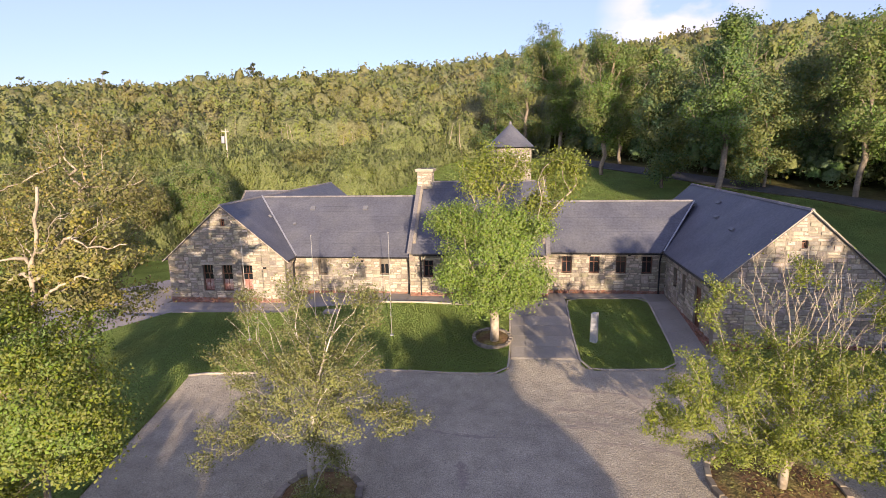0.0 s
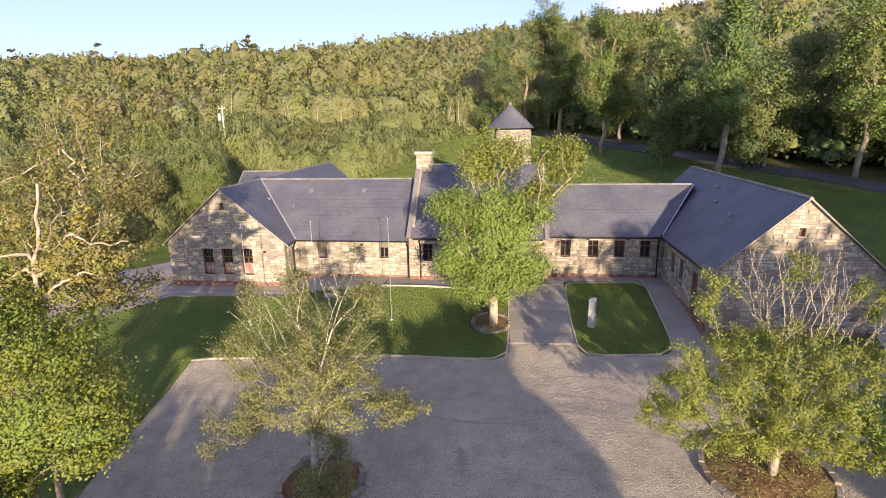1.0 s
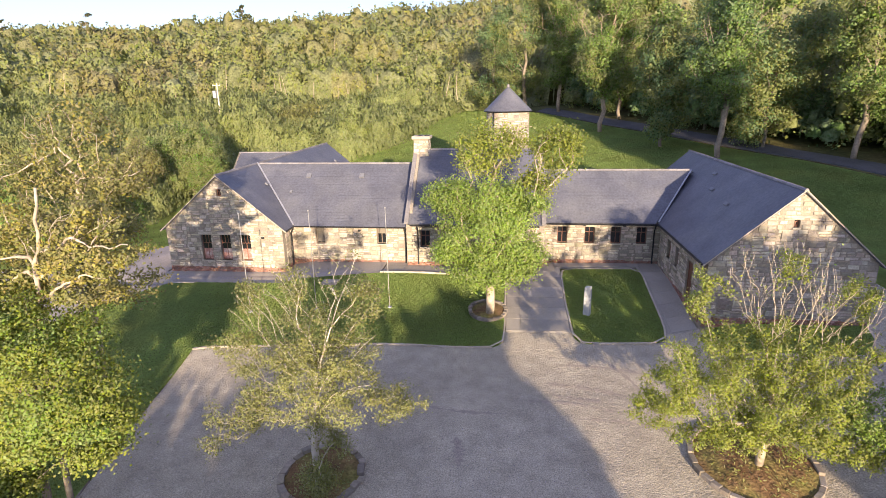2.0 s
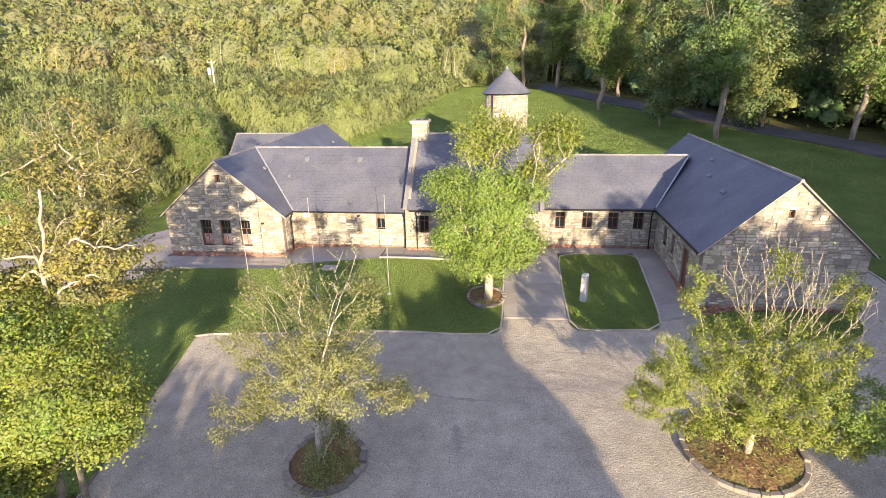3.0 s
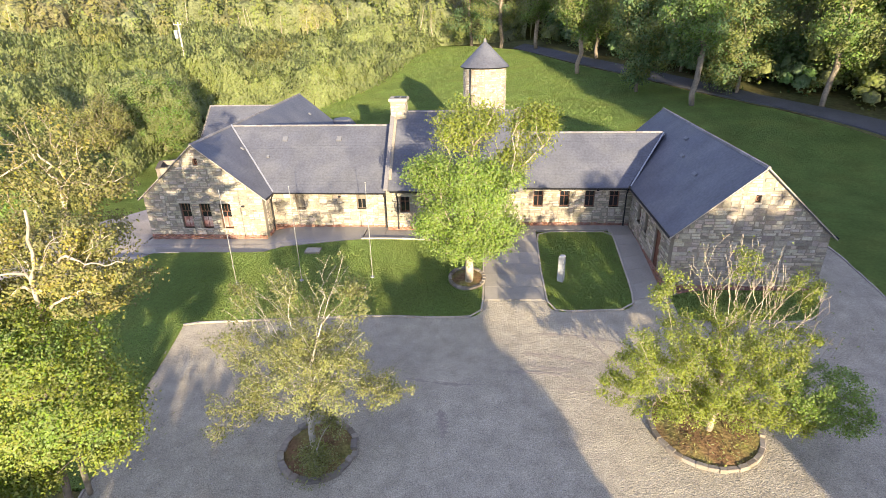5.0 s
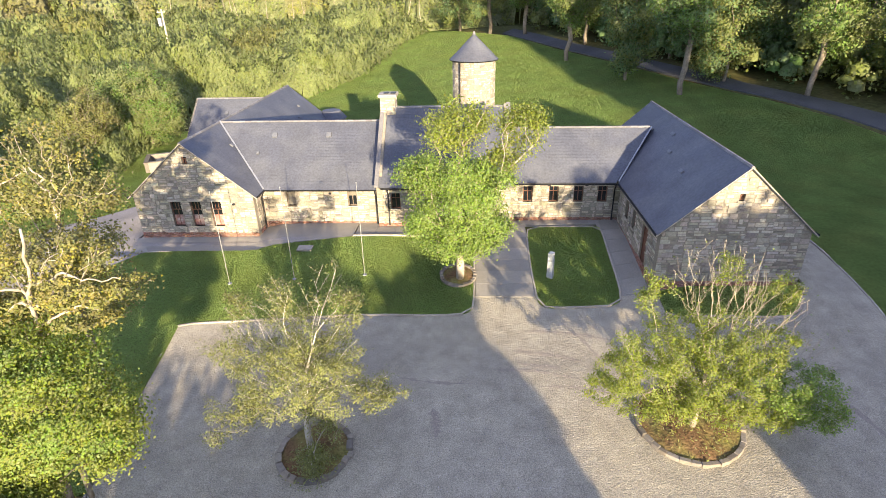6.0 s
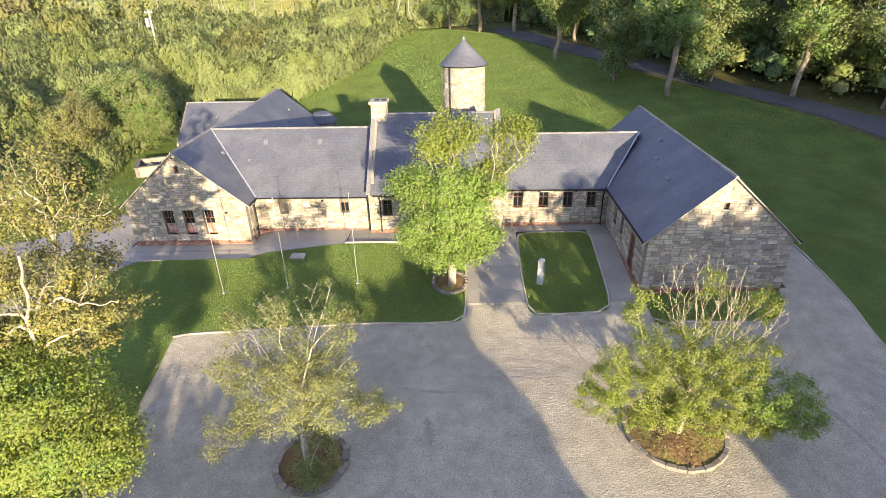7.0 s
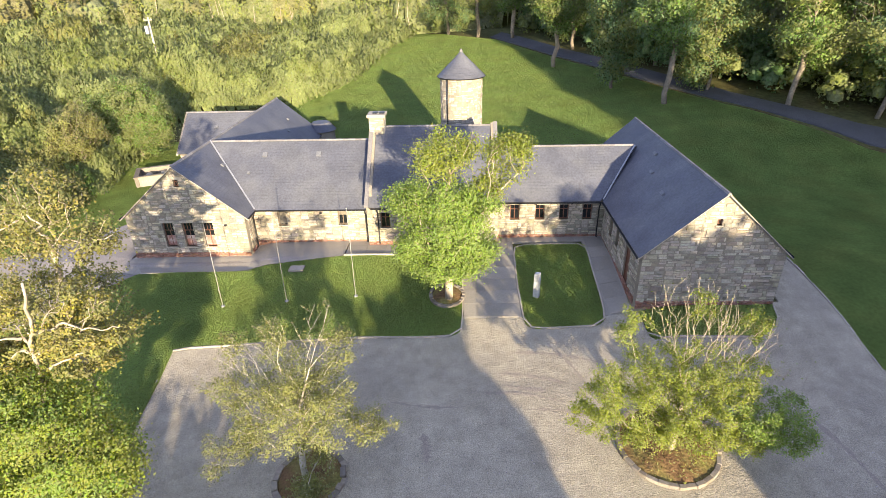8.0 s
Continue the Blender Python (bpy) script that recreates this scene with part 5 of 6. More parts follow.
EDGE = [(13.2, 81.0, 19.5, 4.8, ["wood", "oak"], 44, 0.30), (23.0, 62.5, 19, 4.4, ["dark", "oak"], 44, 0.32), (35.4, 60.2, 17.5, 5.2, ["oak", "wood"], 30, 0.30), (18.7, 69.5, 13, 3.4, ["dark", "wood"], 0, 0.12),
        (3.0, 105.0, 22.5, 5.2, ["dark", "wood"], 0, 0.1), (9.0, 101.0, 20.5, 4.8, ["wood", "oak"], 40, 0.25), (-2.5, 110.0, 18, 4.8, ["dark", "wood"], 0, 0.08), (29.0, 66.0, 12, 4.0, ["dark", "wood"], 0, 0.1),
        (42.5, 56.5, 15, 5.0, ["wood", "dark"], 20, 0.2), (17.5, 90.0, 18, 5.0, ["wood", "oak"], 30, 0.14), (26.5, 78.0, 16, 5.0, ["wood", "dark"], 24, 0.14), (34.0, 72.0, 15, 5.2, ["wood", "dark"], 20, 0.14), (43.0, 66.0, 17, 5.2, ["oak", "wood"], 12, 0.14),
        (51.0, 58.0, 16, 5.2, ["wood", "dark"], 0, 0.14), (50.0, 50.0, 16, 4.6, ["dark", "wood"], 0, 0.14), (60.0, 50.0, 17, 5.5, ["wood", "dark"], 0, 0.14), (24.0, 92.0, 17.5, 5.4, ["wood", "oak"], 20, 0.14), (35.0, 84.0, 17, 5.4, ["wood", "oak"], 0, 0.14),
        (47.0, 78.0, 17, 5.6, ["wood", "dark"], 0, 0.14), (60.0, 68.0, 17, 5.6, ["oak", "wood"], 0, 0.14)]
for i, (x, y, h, w, lf, br, lw) in enumerate(EDGE):
    wood_tree(x, y, h, w * (1.05 if i < 3 else 1.2), 40 + i, lf, per=125 if i < 12 else 50, size=0.28 if i < 12 else 0.48, bare=br, bark=BARK_MID if i in (0, 5) else BARK, low=lw, tip=0.034 if i in (0, 1, 2, 5) else 0.024)

# unseen trees behind the camera, placed so long shadows lie over the car park
BEHIND = []
for i, s in enumerate((-4.6, -3.0, -1.2, 0.8, 2.8, 4.6, 6.2)):
    y = -14 - 2.5 * (i % 2)
    BEHIND.append((s - 0.315 * y, y, (7.8 if s < 3 else 8.8) + 0.5 * (i % 2), 2.3))
BEHIND.append((6.4 + 0.315 * 12, -12, 9.0, 1.9))
for i, s in enumerate((19.5, 23, 26.5, 30.5, 38.6, 40, 42, 46, 50.5, 55, 60, 65)):
    y = -15 - 4.0 * (i % 2)
    BEHIND.append((s - 0.315 * y, y, (14.8 if s < 24 else 18.0 if s < 32 else 28.5 if s < 45 else 23.0), 3.6 if s < 24 else 4.6))
for i, s in enumerate((27, 39.5, 41, 44, 48, 53, 58)):
    BEHIND.append((s + 0.315 * 27, -27, 20.0 if s < 32 else 27.0 if s < 43 else 24.0, 4.6))
for s, h in ((-7.2, 7.0), (-9.3, 7.6), (-11.6, 8.2), (-13.8, 8.6)):
    BEHIND.append((s + 0.315 * 15, -15, h, 1.7))
for s in (20.4, 22.6, 24.8, 27.0):
    BEHIND.append((s + 0.315 * 16, -16, 12.0, 3.4))
BEHIND += [(18.9 + 0.315 * 20, -20, 14.1, 2.8), (22.0 + 0.315 * 22, -22, 15.2, 3.0), (32 + 0.315 * 15, -15, 15.0, 3.4), (34 + 0.315 * 17, -17, 15.5, 3.4), (35.5 + 0.315 * 14, -14, 14.5, 3.0), (43.5, -9, 20.0, 4.0), (28.0, -24, 14.0, 3.2), (34.5, -22, 18.0, 3.6)]
BEHIND += [(s + 0.315 * 21, -21, 12.5, 3.2) for s in (19.8, 21.6, 24.0, 27.2, 30.4)] + [(s + 0.315 * 25, -25, 13.5, 2.8) for s in (20.6, 23.0, 26.0)] + [(36.4 + 0.315 * 21, -21, 27.0, 2.0)]
# unseen trees added east of the view, to block skylight over the car park
EAST = [(32, 2, 12.5, 6.0), (37, 9, 12, 6.5), (36, 17, 11, 6.0), (42, 24, 10.5, 6.0), (45, 13, 12, 6.5), (41, -1, 13, 6.5)]
for i, (x, y, h, w) in enumerate(BEHIND + EAST):
    wood_tree(x, y, h, w, 90 + i, ["oak", "wood"], per=32 if x < -1.0 else 42, clumps=28 if x < -1.0 else 190 if x > 24 and h < 12.8 else 60 if h < 12 else 84 if h < 15.8 and x < 31 else 90, size=0.7 if x < -1.0 else 0.62 if 14 <= h < 15.8 and x < 31 else 0.95, group="trees behind the car park", label="broadleaf tree out of view, added for its shade", low=0.04)


def lobed_crowns(centres, radii, heights, lobes, per, size, rs, aspect=0.7, upright=0.0, squat=0.9, lean=1.2, low=-0.05):
    """Many crowns at once, each a pile of uneven lobes: leaf quads over the lobes, their outward directions, and the lobes themselves."""
    n = len(centres)
    k = np.tile(np.arange(lobes), n)
    a = k * 2.399963 + np.repeat(rs.uniform(0, 6.283, n), lobes) + rs.uniform(-0.4, 0.4, n * lobes)
    up = np.clip(low + (1.0 - low) * (k + 0.5) / lobes + rs.uniform(-0.12, 0.12, n * lobes), -0.3, 1.0)
    flat = np.sqrt(np.clip(1 - up * up, 0, 1))
    d = np.stack([flat * np.cos(a), flat * np.sin(a), up], 1)
    rr, hh = np.repeat(radii, lobes), np.repeat(heights, lobes)
    ext = np.stack([rr, rr, hh], 1)
    mid = np.repeat(centres, lobes, 0) + d * ext * rs.uniform(0.42, 0.70, (n * lobes, 1))
    lr = rr * rs.uniform(0.38, 0.66, n * lobes)
    lz = lr * squat * np.clip(hh / rr, 0.6, 1.5)
    m = n * lobes * per
    e = rs.normal(size=(m, 3)) + 0.55 * np.repeat(d, per, 0)
    e /= np.linalg.norm(e, axis=1)[:, None]
    le = np.stack([np.repeat(lr, per), np.repeat(lr, per), np.repeat(lz, per)], 1)
    pts = np.repeat(mid, per, 0) + e * le * rs.uniform(0.62, 1.14, (m, 1))
    out = 0.7 * e + 0.5 * np.repeat(d, per, 0) + np.array([0, 0, 0.1]) + rs.normal(size=e.shape) * 0.35
    return leaf_quads(pts, size, rs, out, lean, aspect, upright), out, (mid, lr, lz)


def foliage_mass(name, label, category, centres, radii, heights, key, lobes, per, size, rs, hearts=0.68, soft=0.55, **shape):
    """One body of growth: loose leaves over close lobes, and the lobes' inner foliage."""
    q, o, (mid, lr, lz) = lobed_crowns(centres, radii, heights, lobes, per, size, rs, **shape)
    tagged(new(name, quad_mesh(name, q, LEAF[key], o, soft)), label, category, kind="stuff")
    tagged(new(name + "_inner", crown_cores(name + "_inner", mid, lr, lz, HEART[key], rs, hearts)), label + ", its inner growth", category, kind="stuff")


def crown_cores(name, centres, radii, heights, mat, rs, share=0.62, fine=1):
    """Uneven solid hearts of many crowns, hidden among their leaves, in one mesh."""
    bm = bmesh.new()
    bmesh.ops.create_icosphere(bm, subdivisions=fine, radius=1.0)
    unit = np.array([tuple(v.co) for v in bm.verts])
    tri = np.array([[v.index for v in f.verts] for f in bm.faces])
    bm.free()
    keep = tri[unit[tri].mean(1)[:, 2] > -0.45]
    n = len(centres)
    jit = rs.uniform(0.80, 1.12, (n, len(unit), 1))
    ext = np.stack([radii, radii, heights], 1)[:, None, :] * share
    v = (centres[:, None, :] + unit[None] * jit * ext).reshape(-1, 3).astype(np.float32)
    f = (keep[None] + (np.arange(n) * len(unit))[:, None, None]).reshape(-1, 3).astype(np.int32)
    me = bpy.data.meshes.new(name)
    me.vertices.add(len(v))
    me.vertices.foreach_set("co", v.ravel())
    me.loops.add(f.size)
    me.loops.foreach_set("vertex_index", f.ravel())
    me.polygons.add(len(f))
    me.polygons.foreach_set("loop_start", np.arange(0, f.size, 3, dtype=np.int32))
    me.polygons.foreach_set("use_smooth", np.ones(len(f), dtype=bool))
    me.materials.append(mat)
    me.update(calc_edges=True)
    return me


def canopy(name, label, category, crowns, keys, area, step, cards, size, rs, floor=0.8, skirt=0.4, lumps=(0.8, 0.35), warp=0.9, aspect=0.6, upright=0.3, soft=0.93, lean=0.9, tuft=1, tall=0.8):
    """Closed growth seen from above: a lumpy skin of crowns over the ground, with loose leaves standing all over it.
    crowns: arrays x, y, radius, height, kind; skirt: share of a crown's height at its rim."""
    cx, cy, cr, ch, ck = crowns
    x0, y0 = cx.min() - 6, cy.min() - 6
    nx, ny = int((cx.max() + 6 - x0) / step) + 1, int((cy.max() + 6 - y0) / step) + 1
    gx, gy = np.meshgrid(x0 + step * np.arange(nx), y0 + step * np.arange(ny))
    ok = area(gx, gy)
    flat_ok = np.flatnonzero(ok.ravel())
    n1, n2, n3, n4 = (np.zeros(nx * ny) for _ in range(4))
    fx, fy = gx.ravel(), gy.ravel()
    for i in flat_ok:
        a, b = fx[i], fy[i]
        n1[i] = noise.noise((a * 0.30, b * 0.30, 1.0))
        n2[i] = noise.noise((a * 0.30, b * 0.30, 9.0))
        n3[i] = noise.noise((a * 0.55, b * 0.55, 4.0))
        n4[i] = noise.noise((a * 1.30, b * 1.30, 6.0))
    wx, wy = gx + warp * 2 * n1.reshape(ny, nx), gy + warp * 2 * n2.reshape(ny, nx)
    top = np.full((ny, nx), float(floor))
    kind = np.zeros((ny, nx), int)
    for px, py, r, h, k in zip(cx, cy, cr, ch, ck):
        i0, i1 = max(0, int((px - r - 2 * warp - x0) / step)), min(nx, int((px + r + 2 * warp - x0) / step) + 2)
        j0, j1 = max(0, int((py - r - 2 * warp - y0) / step)), min(ny, int((py + r + 2 * warp - y0) / step) + 2)
        d = np.hypot(wx[j0:j1, i0:i1] - px, wy[j0:j1, i0:i1] - py) / r
        z = np.where(d < 1, h * (skirt + (1 - skirt) * np.sqrt(np.clip(1 - d * d, 0, 1))), 0)
        over = z > top[j0:j1, i0:i1]
        top[j0:j1, i0:i1] = np.where(over, z, top[j0:j1, i0:i1])
        kind[j0:j1, i0:i1] = np.where(over, k, kind[j0:j1, i0:i1])
    inner, depth, core = ok.copy(), np.zeros((ny, nx)), None
    for _ in range(int(2.4 / step) + 1):       # the growth comes down to the ground along its edge
        depth += inner
        grown = inner.copy()
        grown[1:] &= inner[:-1]
        grown[:-1] &= inner[1:]
        grown[:, 1:] &= inner[:, :-1]
        grown[:, :-1] &= inner[:, 1:]
        inner = grown
        core = grown if core is None else core
    for _ in range(3):
        depth[1:-1, 1:-1] = sum(depth[1 + a:ny - 1 + a, 1 + b:nx - 1 + b] for a in (-1, 0, 1) for b in (-1, 0, 1)) / 9
    rim = np.sqrt(np.clip((depth - 0.8) * step / 1.5, 0, 1)) * core
    top = top * rim
    rise = np.clip(top / 3.0, 0.0, 1)
    zz = ground_z(gx, gy) - 0.3 * (rim < 0.05) + top + rise * (lumps[0] * n3.reshape(ny, nx) + lumps[1] * n4.reshape(ny, nx))
    v = np.stack([gx, gy, zz], -1)
    cell = ok[:-1, :-1] & ok[1:, :-1] & ok[:-1, 1:] & ok[1:, 1:]
    jj, ii = np.nonzero(cell)
    a, b, c, d = v[jj, ii], v[jj, ii + 1], v[jj + 1, ii + 1], v[jj + 1, ii]
    face_kind = kind[jj, ii]
    normal = np.cross(c - a, d - b)
    size_of = np.linalg.norm(normal, axis=1)
    normal /= size_of[:, None] + 1e-9
    # leaves, thicker where the growth stands near
    weight = size_of * (1.0 + 1.6 * (1 - np.abs(normal[:, 2]))) / np.hypot(a[:, 0], a[:, 1] + 5) ** 1.7
    pick = rs.choice(len(a), cards // tuft, p=weight / weight.sum())
    s, t = rs.rand(len(pick), 1), rs.rand(len(pick), 1)
    p = (a[pick] * (1 - s) + b[pick] * s) * (1 - t) + (d[pick] * (1 - s) + c[pick] * s) * t
    pick, p = np.repeat(pick, tuft), np.repeat(p, tuft, 0)
    m = len(pick)
    far = np.clip(np.hypot(p[:, :1], p[:, 1:2]) / 95.0, 0.65, 3.0)
    if tuft > 1:
        up = rs.rand(m, 1)
        side = rs.normal(size=(m, 3)) * np.array([1, 1, 0.2]) * 0.30 * (1.15 - up)
        p = p + (side + normal[pick] * 0.25 + np.array([0, 0, 1.0]) * (up - 0.2) * tall * np.repeat(rs.uniform(0.5, 1.4, (m // tuft, 1)), tuft, 0)) * far
        out = normal[pick] + 0.8 * side + np.array([0, -0.25, 0.0]) + rs.normal(size=p.shape) * 0.15
    else:
        p = p + normal[pick] * rs.uniform(-0.35, 0.9, (m, 1)) * size * far
        out = normal[pick] + np.array([0, 0, 0.15]) + rs.normal(size=p.shape) * 0.45
    q = leaf_quads(p, size * far, rs, out, lean, aspect, upright)
    for i, key in enumerate(keys):
        k = face_kind[pick] == i
        if k.any():
            tagged(new(name, quad_mesh(name, q[k], LEAF[key], out[k], soft)), label, category, kind="stuff")
    # the inner growth under the leaves
    index = np.full(ny * nx, -1)
    used = np.unique(np.concatenate([jj * nx + ii, jj * nx + ii + 1, (jj + 1) * nx + ii + 1, (jj + 1) * nx + ii]))
    index[used] = np.arange(len(used))
    quad = np.stack([jj * nx + ii, jj * nx + ii + 1, (jj + 1) * nx + ii + 1, (jj + 1) * nx + ii], 1)
    slope_y, slope_x = np.gradient(zz, step)
    set_in = np.stack([-slope_x, -slope_y, np.ones_like(zz)], -1)
    set_in *= size / np.linalg.norm(set_in, axis=-1)[..., None]
    me = raw_mesh(name + "_inner", (v - set_in).reshape(-1, 3)[used], [tuple(f) for f in index[quad].tolist()], None, True)
    for key in keys:
        me.materials.append(HEART[key])
    me.polygons.foreach_set("material_index", face_kind.astype(np.int32))
    tagged(new(name + "_inner", me), label + ", its inner growth", category, kind="stuff")


THICKET = [(-21.5, 72), (-16, 80.5), (-12, 101), (-8, 112), (-30, 122), (-120, 125), (-120, 62), (-75, 58), (-41, 61), (-37, 65), (-34, 71), (-27.5, 73.5)]


def jittered(poly, step, rs):
    xs, ys = [p[0] for p in poly], [p[1] for p in poly]
    gx, gy = np.meshgrid(np.arange(min(xs), max(xs), step), np.arange(min(ys), max(ys), step))
    x = gx.ravel() + rs.uniform(-0.5, 0.5, gx.size) * step
    y = gy.ravel() + rs.uniform(-0.5, 0.5, gx.size) * step
    k = inside(poly, x, y)
    return x[k], y[k]


rs = np.random.RandomState(77)
WEST = [(-33.5, 58), (-35.2, 54), (-33.8, 48), (-34.3, 45), (-32.6, 40), (-33.5, 36.5), (-48, 37), (-75, 46), (-75, 58), (-40, 64)]
x, y = jittered(THICKET, 3.5, rs)
keep = (x > -y * 1.06 - 6) & (np.hypot(x + 36, y - 57) > 4.0)
x, y = x[keep], y[keep]
lump = np.array([noise.noise((a * 0.10, b * 0.10, 3.0)) for a, b in zip(x, y)])
hh = np.clip(3.4 + 4.5 * lump + rs.uniform(-0.6, 1.0, len(x)), 1.6, 6.0)
rad = rs.uniform(2.4, 3.6, len(x))
edge_d = np.full(len(x), 99.0)
for (ax, ay), (bx, by) in list(zip(THICKET, THICKET[1:] + THICKET[:1])):
    if max(ay, by) < 113 and min(ax, bx) > -60:
        tt = np.clip(((x - ax) * (bx - ax) + (y - ay) * (by - ay)) / ((bx - ax) ** 2 + (by - ay) ** 2), 0, 1)
        edge_d = np.minimum(edge_d, np.hypot(x - ax - tt * (bx - ax), y - ay - tt * (by - ay)))
hh = hh * (0.5 + 0.5 * smooth(0, 6, edge_d))
shade_of = np.array([noise.noise((a * 0.06, b * 0.06, 13.0)) for a, b in zip(x, y)]) + rs.uniform(-0.2, 0.2, len(x))
kk = np.where(shade_of < 0.42, 0, np.where(shade_of < 0.52, 1, 2))
# larger rounded bushes standing out of the scrub, and those along the drive
lx, ly = jittered([(-31, 63), (-40, 52), (-52, 47), (-105, 62), (-105, 100), (-30, 104), (-20, 86), (-25, 70)], 7.0, rs)
keep = (lx > -ly * 1.06 - 4) & (rs.rand(len(lx)) < 0.22 + 0.6 * smooth(-27, -33, lx)) & (np.hypot(lx + 36, ly - 57) > 6.0)
lx, ly = lx[keep], ly[keep]
lr = rs.uniform(2.8, 4.4, len(lx))
lh = lr * rs.uniform(1.3, 1.9, len(lx)) * (0.7 + 0.3 * smooth(-28, -40, lx))
wx, wy = jittered(WEST, 3.4, rs)
keep = (np.hypot(wx + 36.8, wy - 49) > 2.2) & (np.hypot(wx + 36, wy - 57) > 4.0)
wx, wy = wx[keep], wy[keep]
wr = rs.uniform(1.8, 2.9, len(wx))
wh = wr * rs.uniform(1.1, 1.7, len(wx)) * (0.7 + 0.6 * smooth(-34, -42, wx))
scrub = (np.concatenate([x, lx, wx]), np.concatenate([y, ly, wy]), np.concatenate([rad, lr, wr]), np.concatenate([hh, lh, wh]),
         np.concatenate([kk, rs.choice([0, 0, 0, 0, 1, 2], len(lx)), rs.choice([0, 0, 0, 1, 2, 3], len(wx))]))
canopy("willow_scrub", "dense pale green willow scrub and bushes on the slope behind the house", "scrub", scrub, ("willow", "wood", "olive", "oak"),
       lambda a, b: (inside(THICKET, a, b) | inside(WEST, a, b)) & (a > -b * 1.08 - 8), 0.55, 215000, 0.38, rs, 0.7, 0.5, (0.8, 0.6), 1.3, 0.5, 0.8, tuft=9, tall=1.0)
UNDER = [(8, 108), (16.6, 91.5), (23, 81), (28, 72.5), (32, 66), (36, 61.5), (41, 57), (64, 44), (80, 50), (70, 62), (50, 72), (36, 82), (26, 96), (14, 112)]
x, y = jittered(UNDER, 2.9, rs)
rad = rs.uniform(1.4, 2.6, len(x))
hh = rs.uniform(2.5, 7.5, len(x))
ctr = np.stack([x, y, ground_z(x, y) + hh * 0.3], 1)
group = rs.randint(0, 2, len(x))
for i, key in enumerate(("dark", "wood")):
    k = group == i
    foliage_mass("undergrowth", "dark tangled undergrowth beneath the tall trees", "undergrowth", ctr[k], rad[k], hh[k] * 0.8, key, 6, 40, 0.38, rs)

HILL = [(-330, 112), (-120, 112), (-60, 108), (-28, 116), (-6, 113), (8, 114), (20, 98), (30, 86), (42, 74), (56, 64), (72, 54), (90, 50), (330, 100), (330, 335), (-350, 335)]
x, y = jittered(HILL, 7.2, rs)
keep = (x > -y * 1.02 - 6) & (x < y * 0.66 + 8)
x, y = x[keep], y[keep]
lump = np.array([noise.noise((a * 0.035, b * 0.035, 7.0)) for a, b in zip(x, y)])
hh = (9.6 + 4.5 * lump + rs.uniform(-2.4, 2.4, len(x))) * np.where(rs.rand(len(x)) < 0.05, 1.3, 1.0)
rad = rs.uniform(3.2, 5.4, len(x)) * np.where(lump > 0.15, 1.15, 0.95)
ctr = np.stack([x, y, ground_z(x, y) + hh * 0.40], 1)
patches = np.array([noise.noise((a * 0.028, b * 0.028, 21.0)) for a, b in zip(x, y)]) + rs.uniform(-0.3, 0.3, len(x))
kinds = ("wood", "olive", "willow", "dark", "brown")
kind_of = np.array([0, 1, 0, 1, 2, 4])[np.clip(((patches + 0.62) / 1.24 * 6).astype(int), 0, 5)]
for lo, hi, step, cards, size in ((0, 165, 0.95, 140000, 0.50), (160, 400, 1.6, 80000, 0.52)):
    k = (y >= lo - 8) & (y < hi + 8)
    canopy("hill_wood", "mixed green and brown woodland covering the hillside", "woodland", (x[k], y[k], rad[k], hh[k], kind_of[k]), kinds,
           lambda a, b: inside(HILL, a, b) & (a > -b * 1.04 - 8) & (a < b * 0.68 + 10) & (b >= lo) & (b < hi), step, cards, size, rs, 1.5, 0.4, (1.3, 0.8), 1.3, 0.6, 0.3, tuft=5, tall=0.9)
# pale stems showing through the wood
v, f = [], []
front_row = np.flatnonzero((y < 150) & (x < 6) & (x > -110))
for i in range(110):
    j = front_row[rs.randint(len(front_row))]
    px, py = x[j] + rs.uniform(-2.5, 2.5), y[j] - rad[j] * rs.uniform(0.8, 1.15)
    z = gz(px, py)
    top = hh[j] * rs.uniform(0.55, 0.95)
    lx, bend = rs.uniform(-1.2, 1.2), rs.uniform(-0.5, 0.5)
    a, b = tube_arrays([(px, py, z - 0.3), (px + lx * 0.4 + bend, py, z + top * 0.5), (px + lx, py, z + top)], [0.10, 0.075, 0.03], 4)
    f += [tuple(c + len(v) for c in q) for q in b]
    v += a
tagged(new("hill_stems", raw_mesh("hill_stems", v, f, TWIG)), "pale stems standing in the hillside wood", "tree stems", kind="stuff")


def pine_tree(px, py, top, wide, seed, leaf):
    """A lone pine standing above the wood: bare trunk, flat tiers of dark foliage."""
    r = random.Random(seed)
    z = gz(px, py)
    tiers = [(px + r.uniform(-0.25, 0.25) * wide, py, top - wide * (0.12 + 0.24 * k) * 1.1, wide * (0.16 + 0.13 * k), wide * (0.16 + 0.13 * k), wide * 0.07, 8 + 5 * k) for k in range(4)]
    tree("pine_tree", "tall dark pine standing above the hillside wood", (px, py, z), line_up((px, py, z), (px, py, top - 0.5), 0.3, seed), tiers, leaf, 0.9, 16, 0.55, BARK_MID, 0.35, seed, group="pines on the skyline", r_tip=0.05, trunk_label="dark straight trunk", hollow=0.2, spray=0.7)


pine_tree(-290, 300, 55.5, 13.0, 61, ["conifer"])
pine_tree(-237, 300, 57.0, 14.0, 62, ["conifer", "brown"])
pine_tree(-144, 300, 58.0, 9.0, 63, ["conifer"])
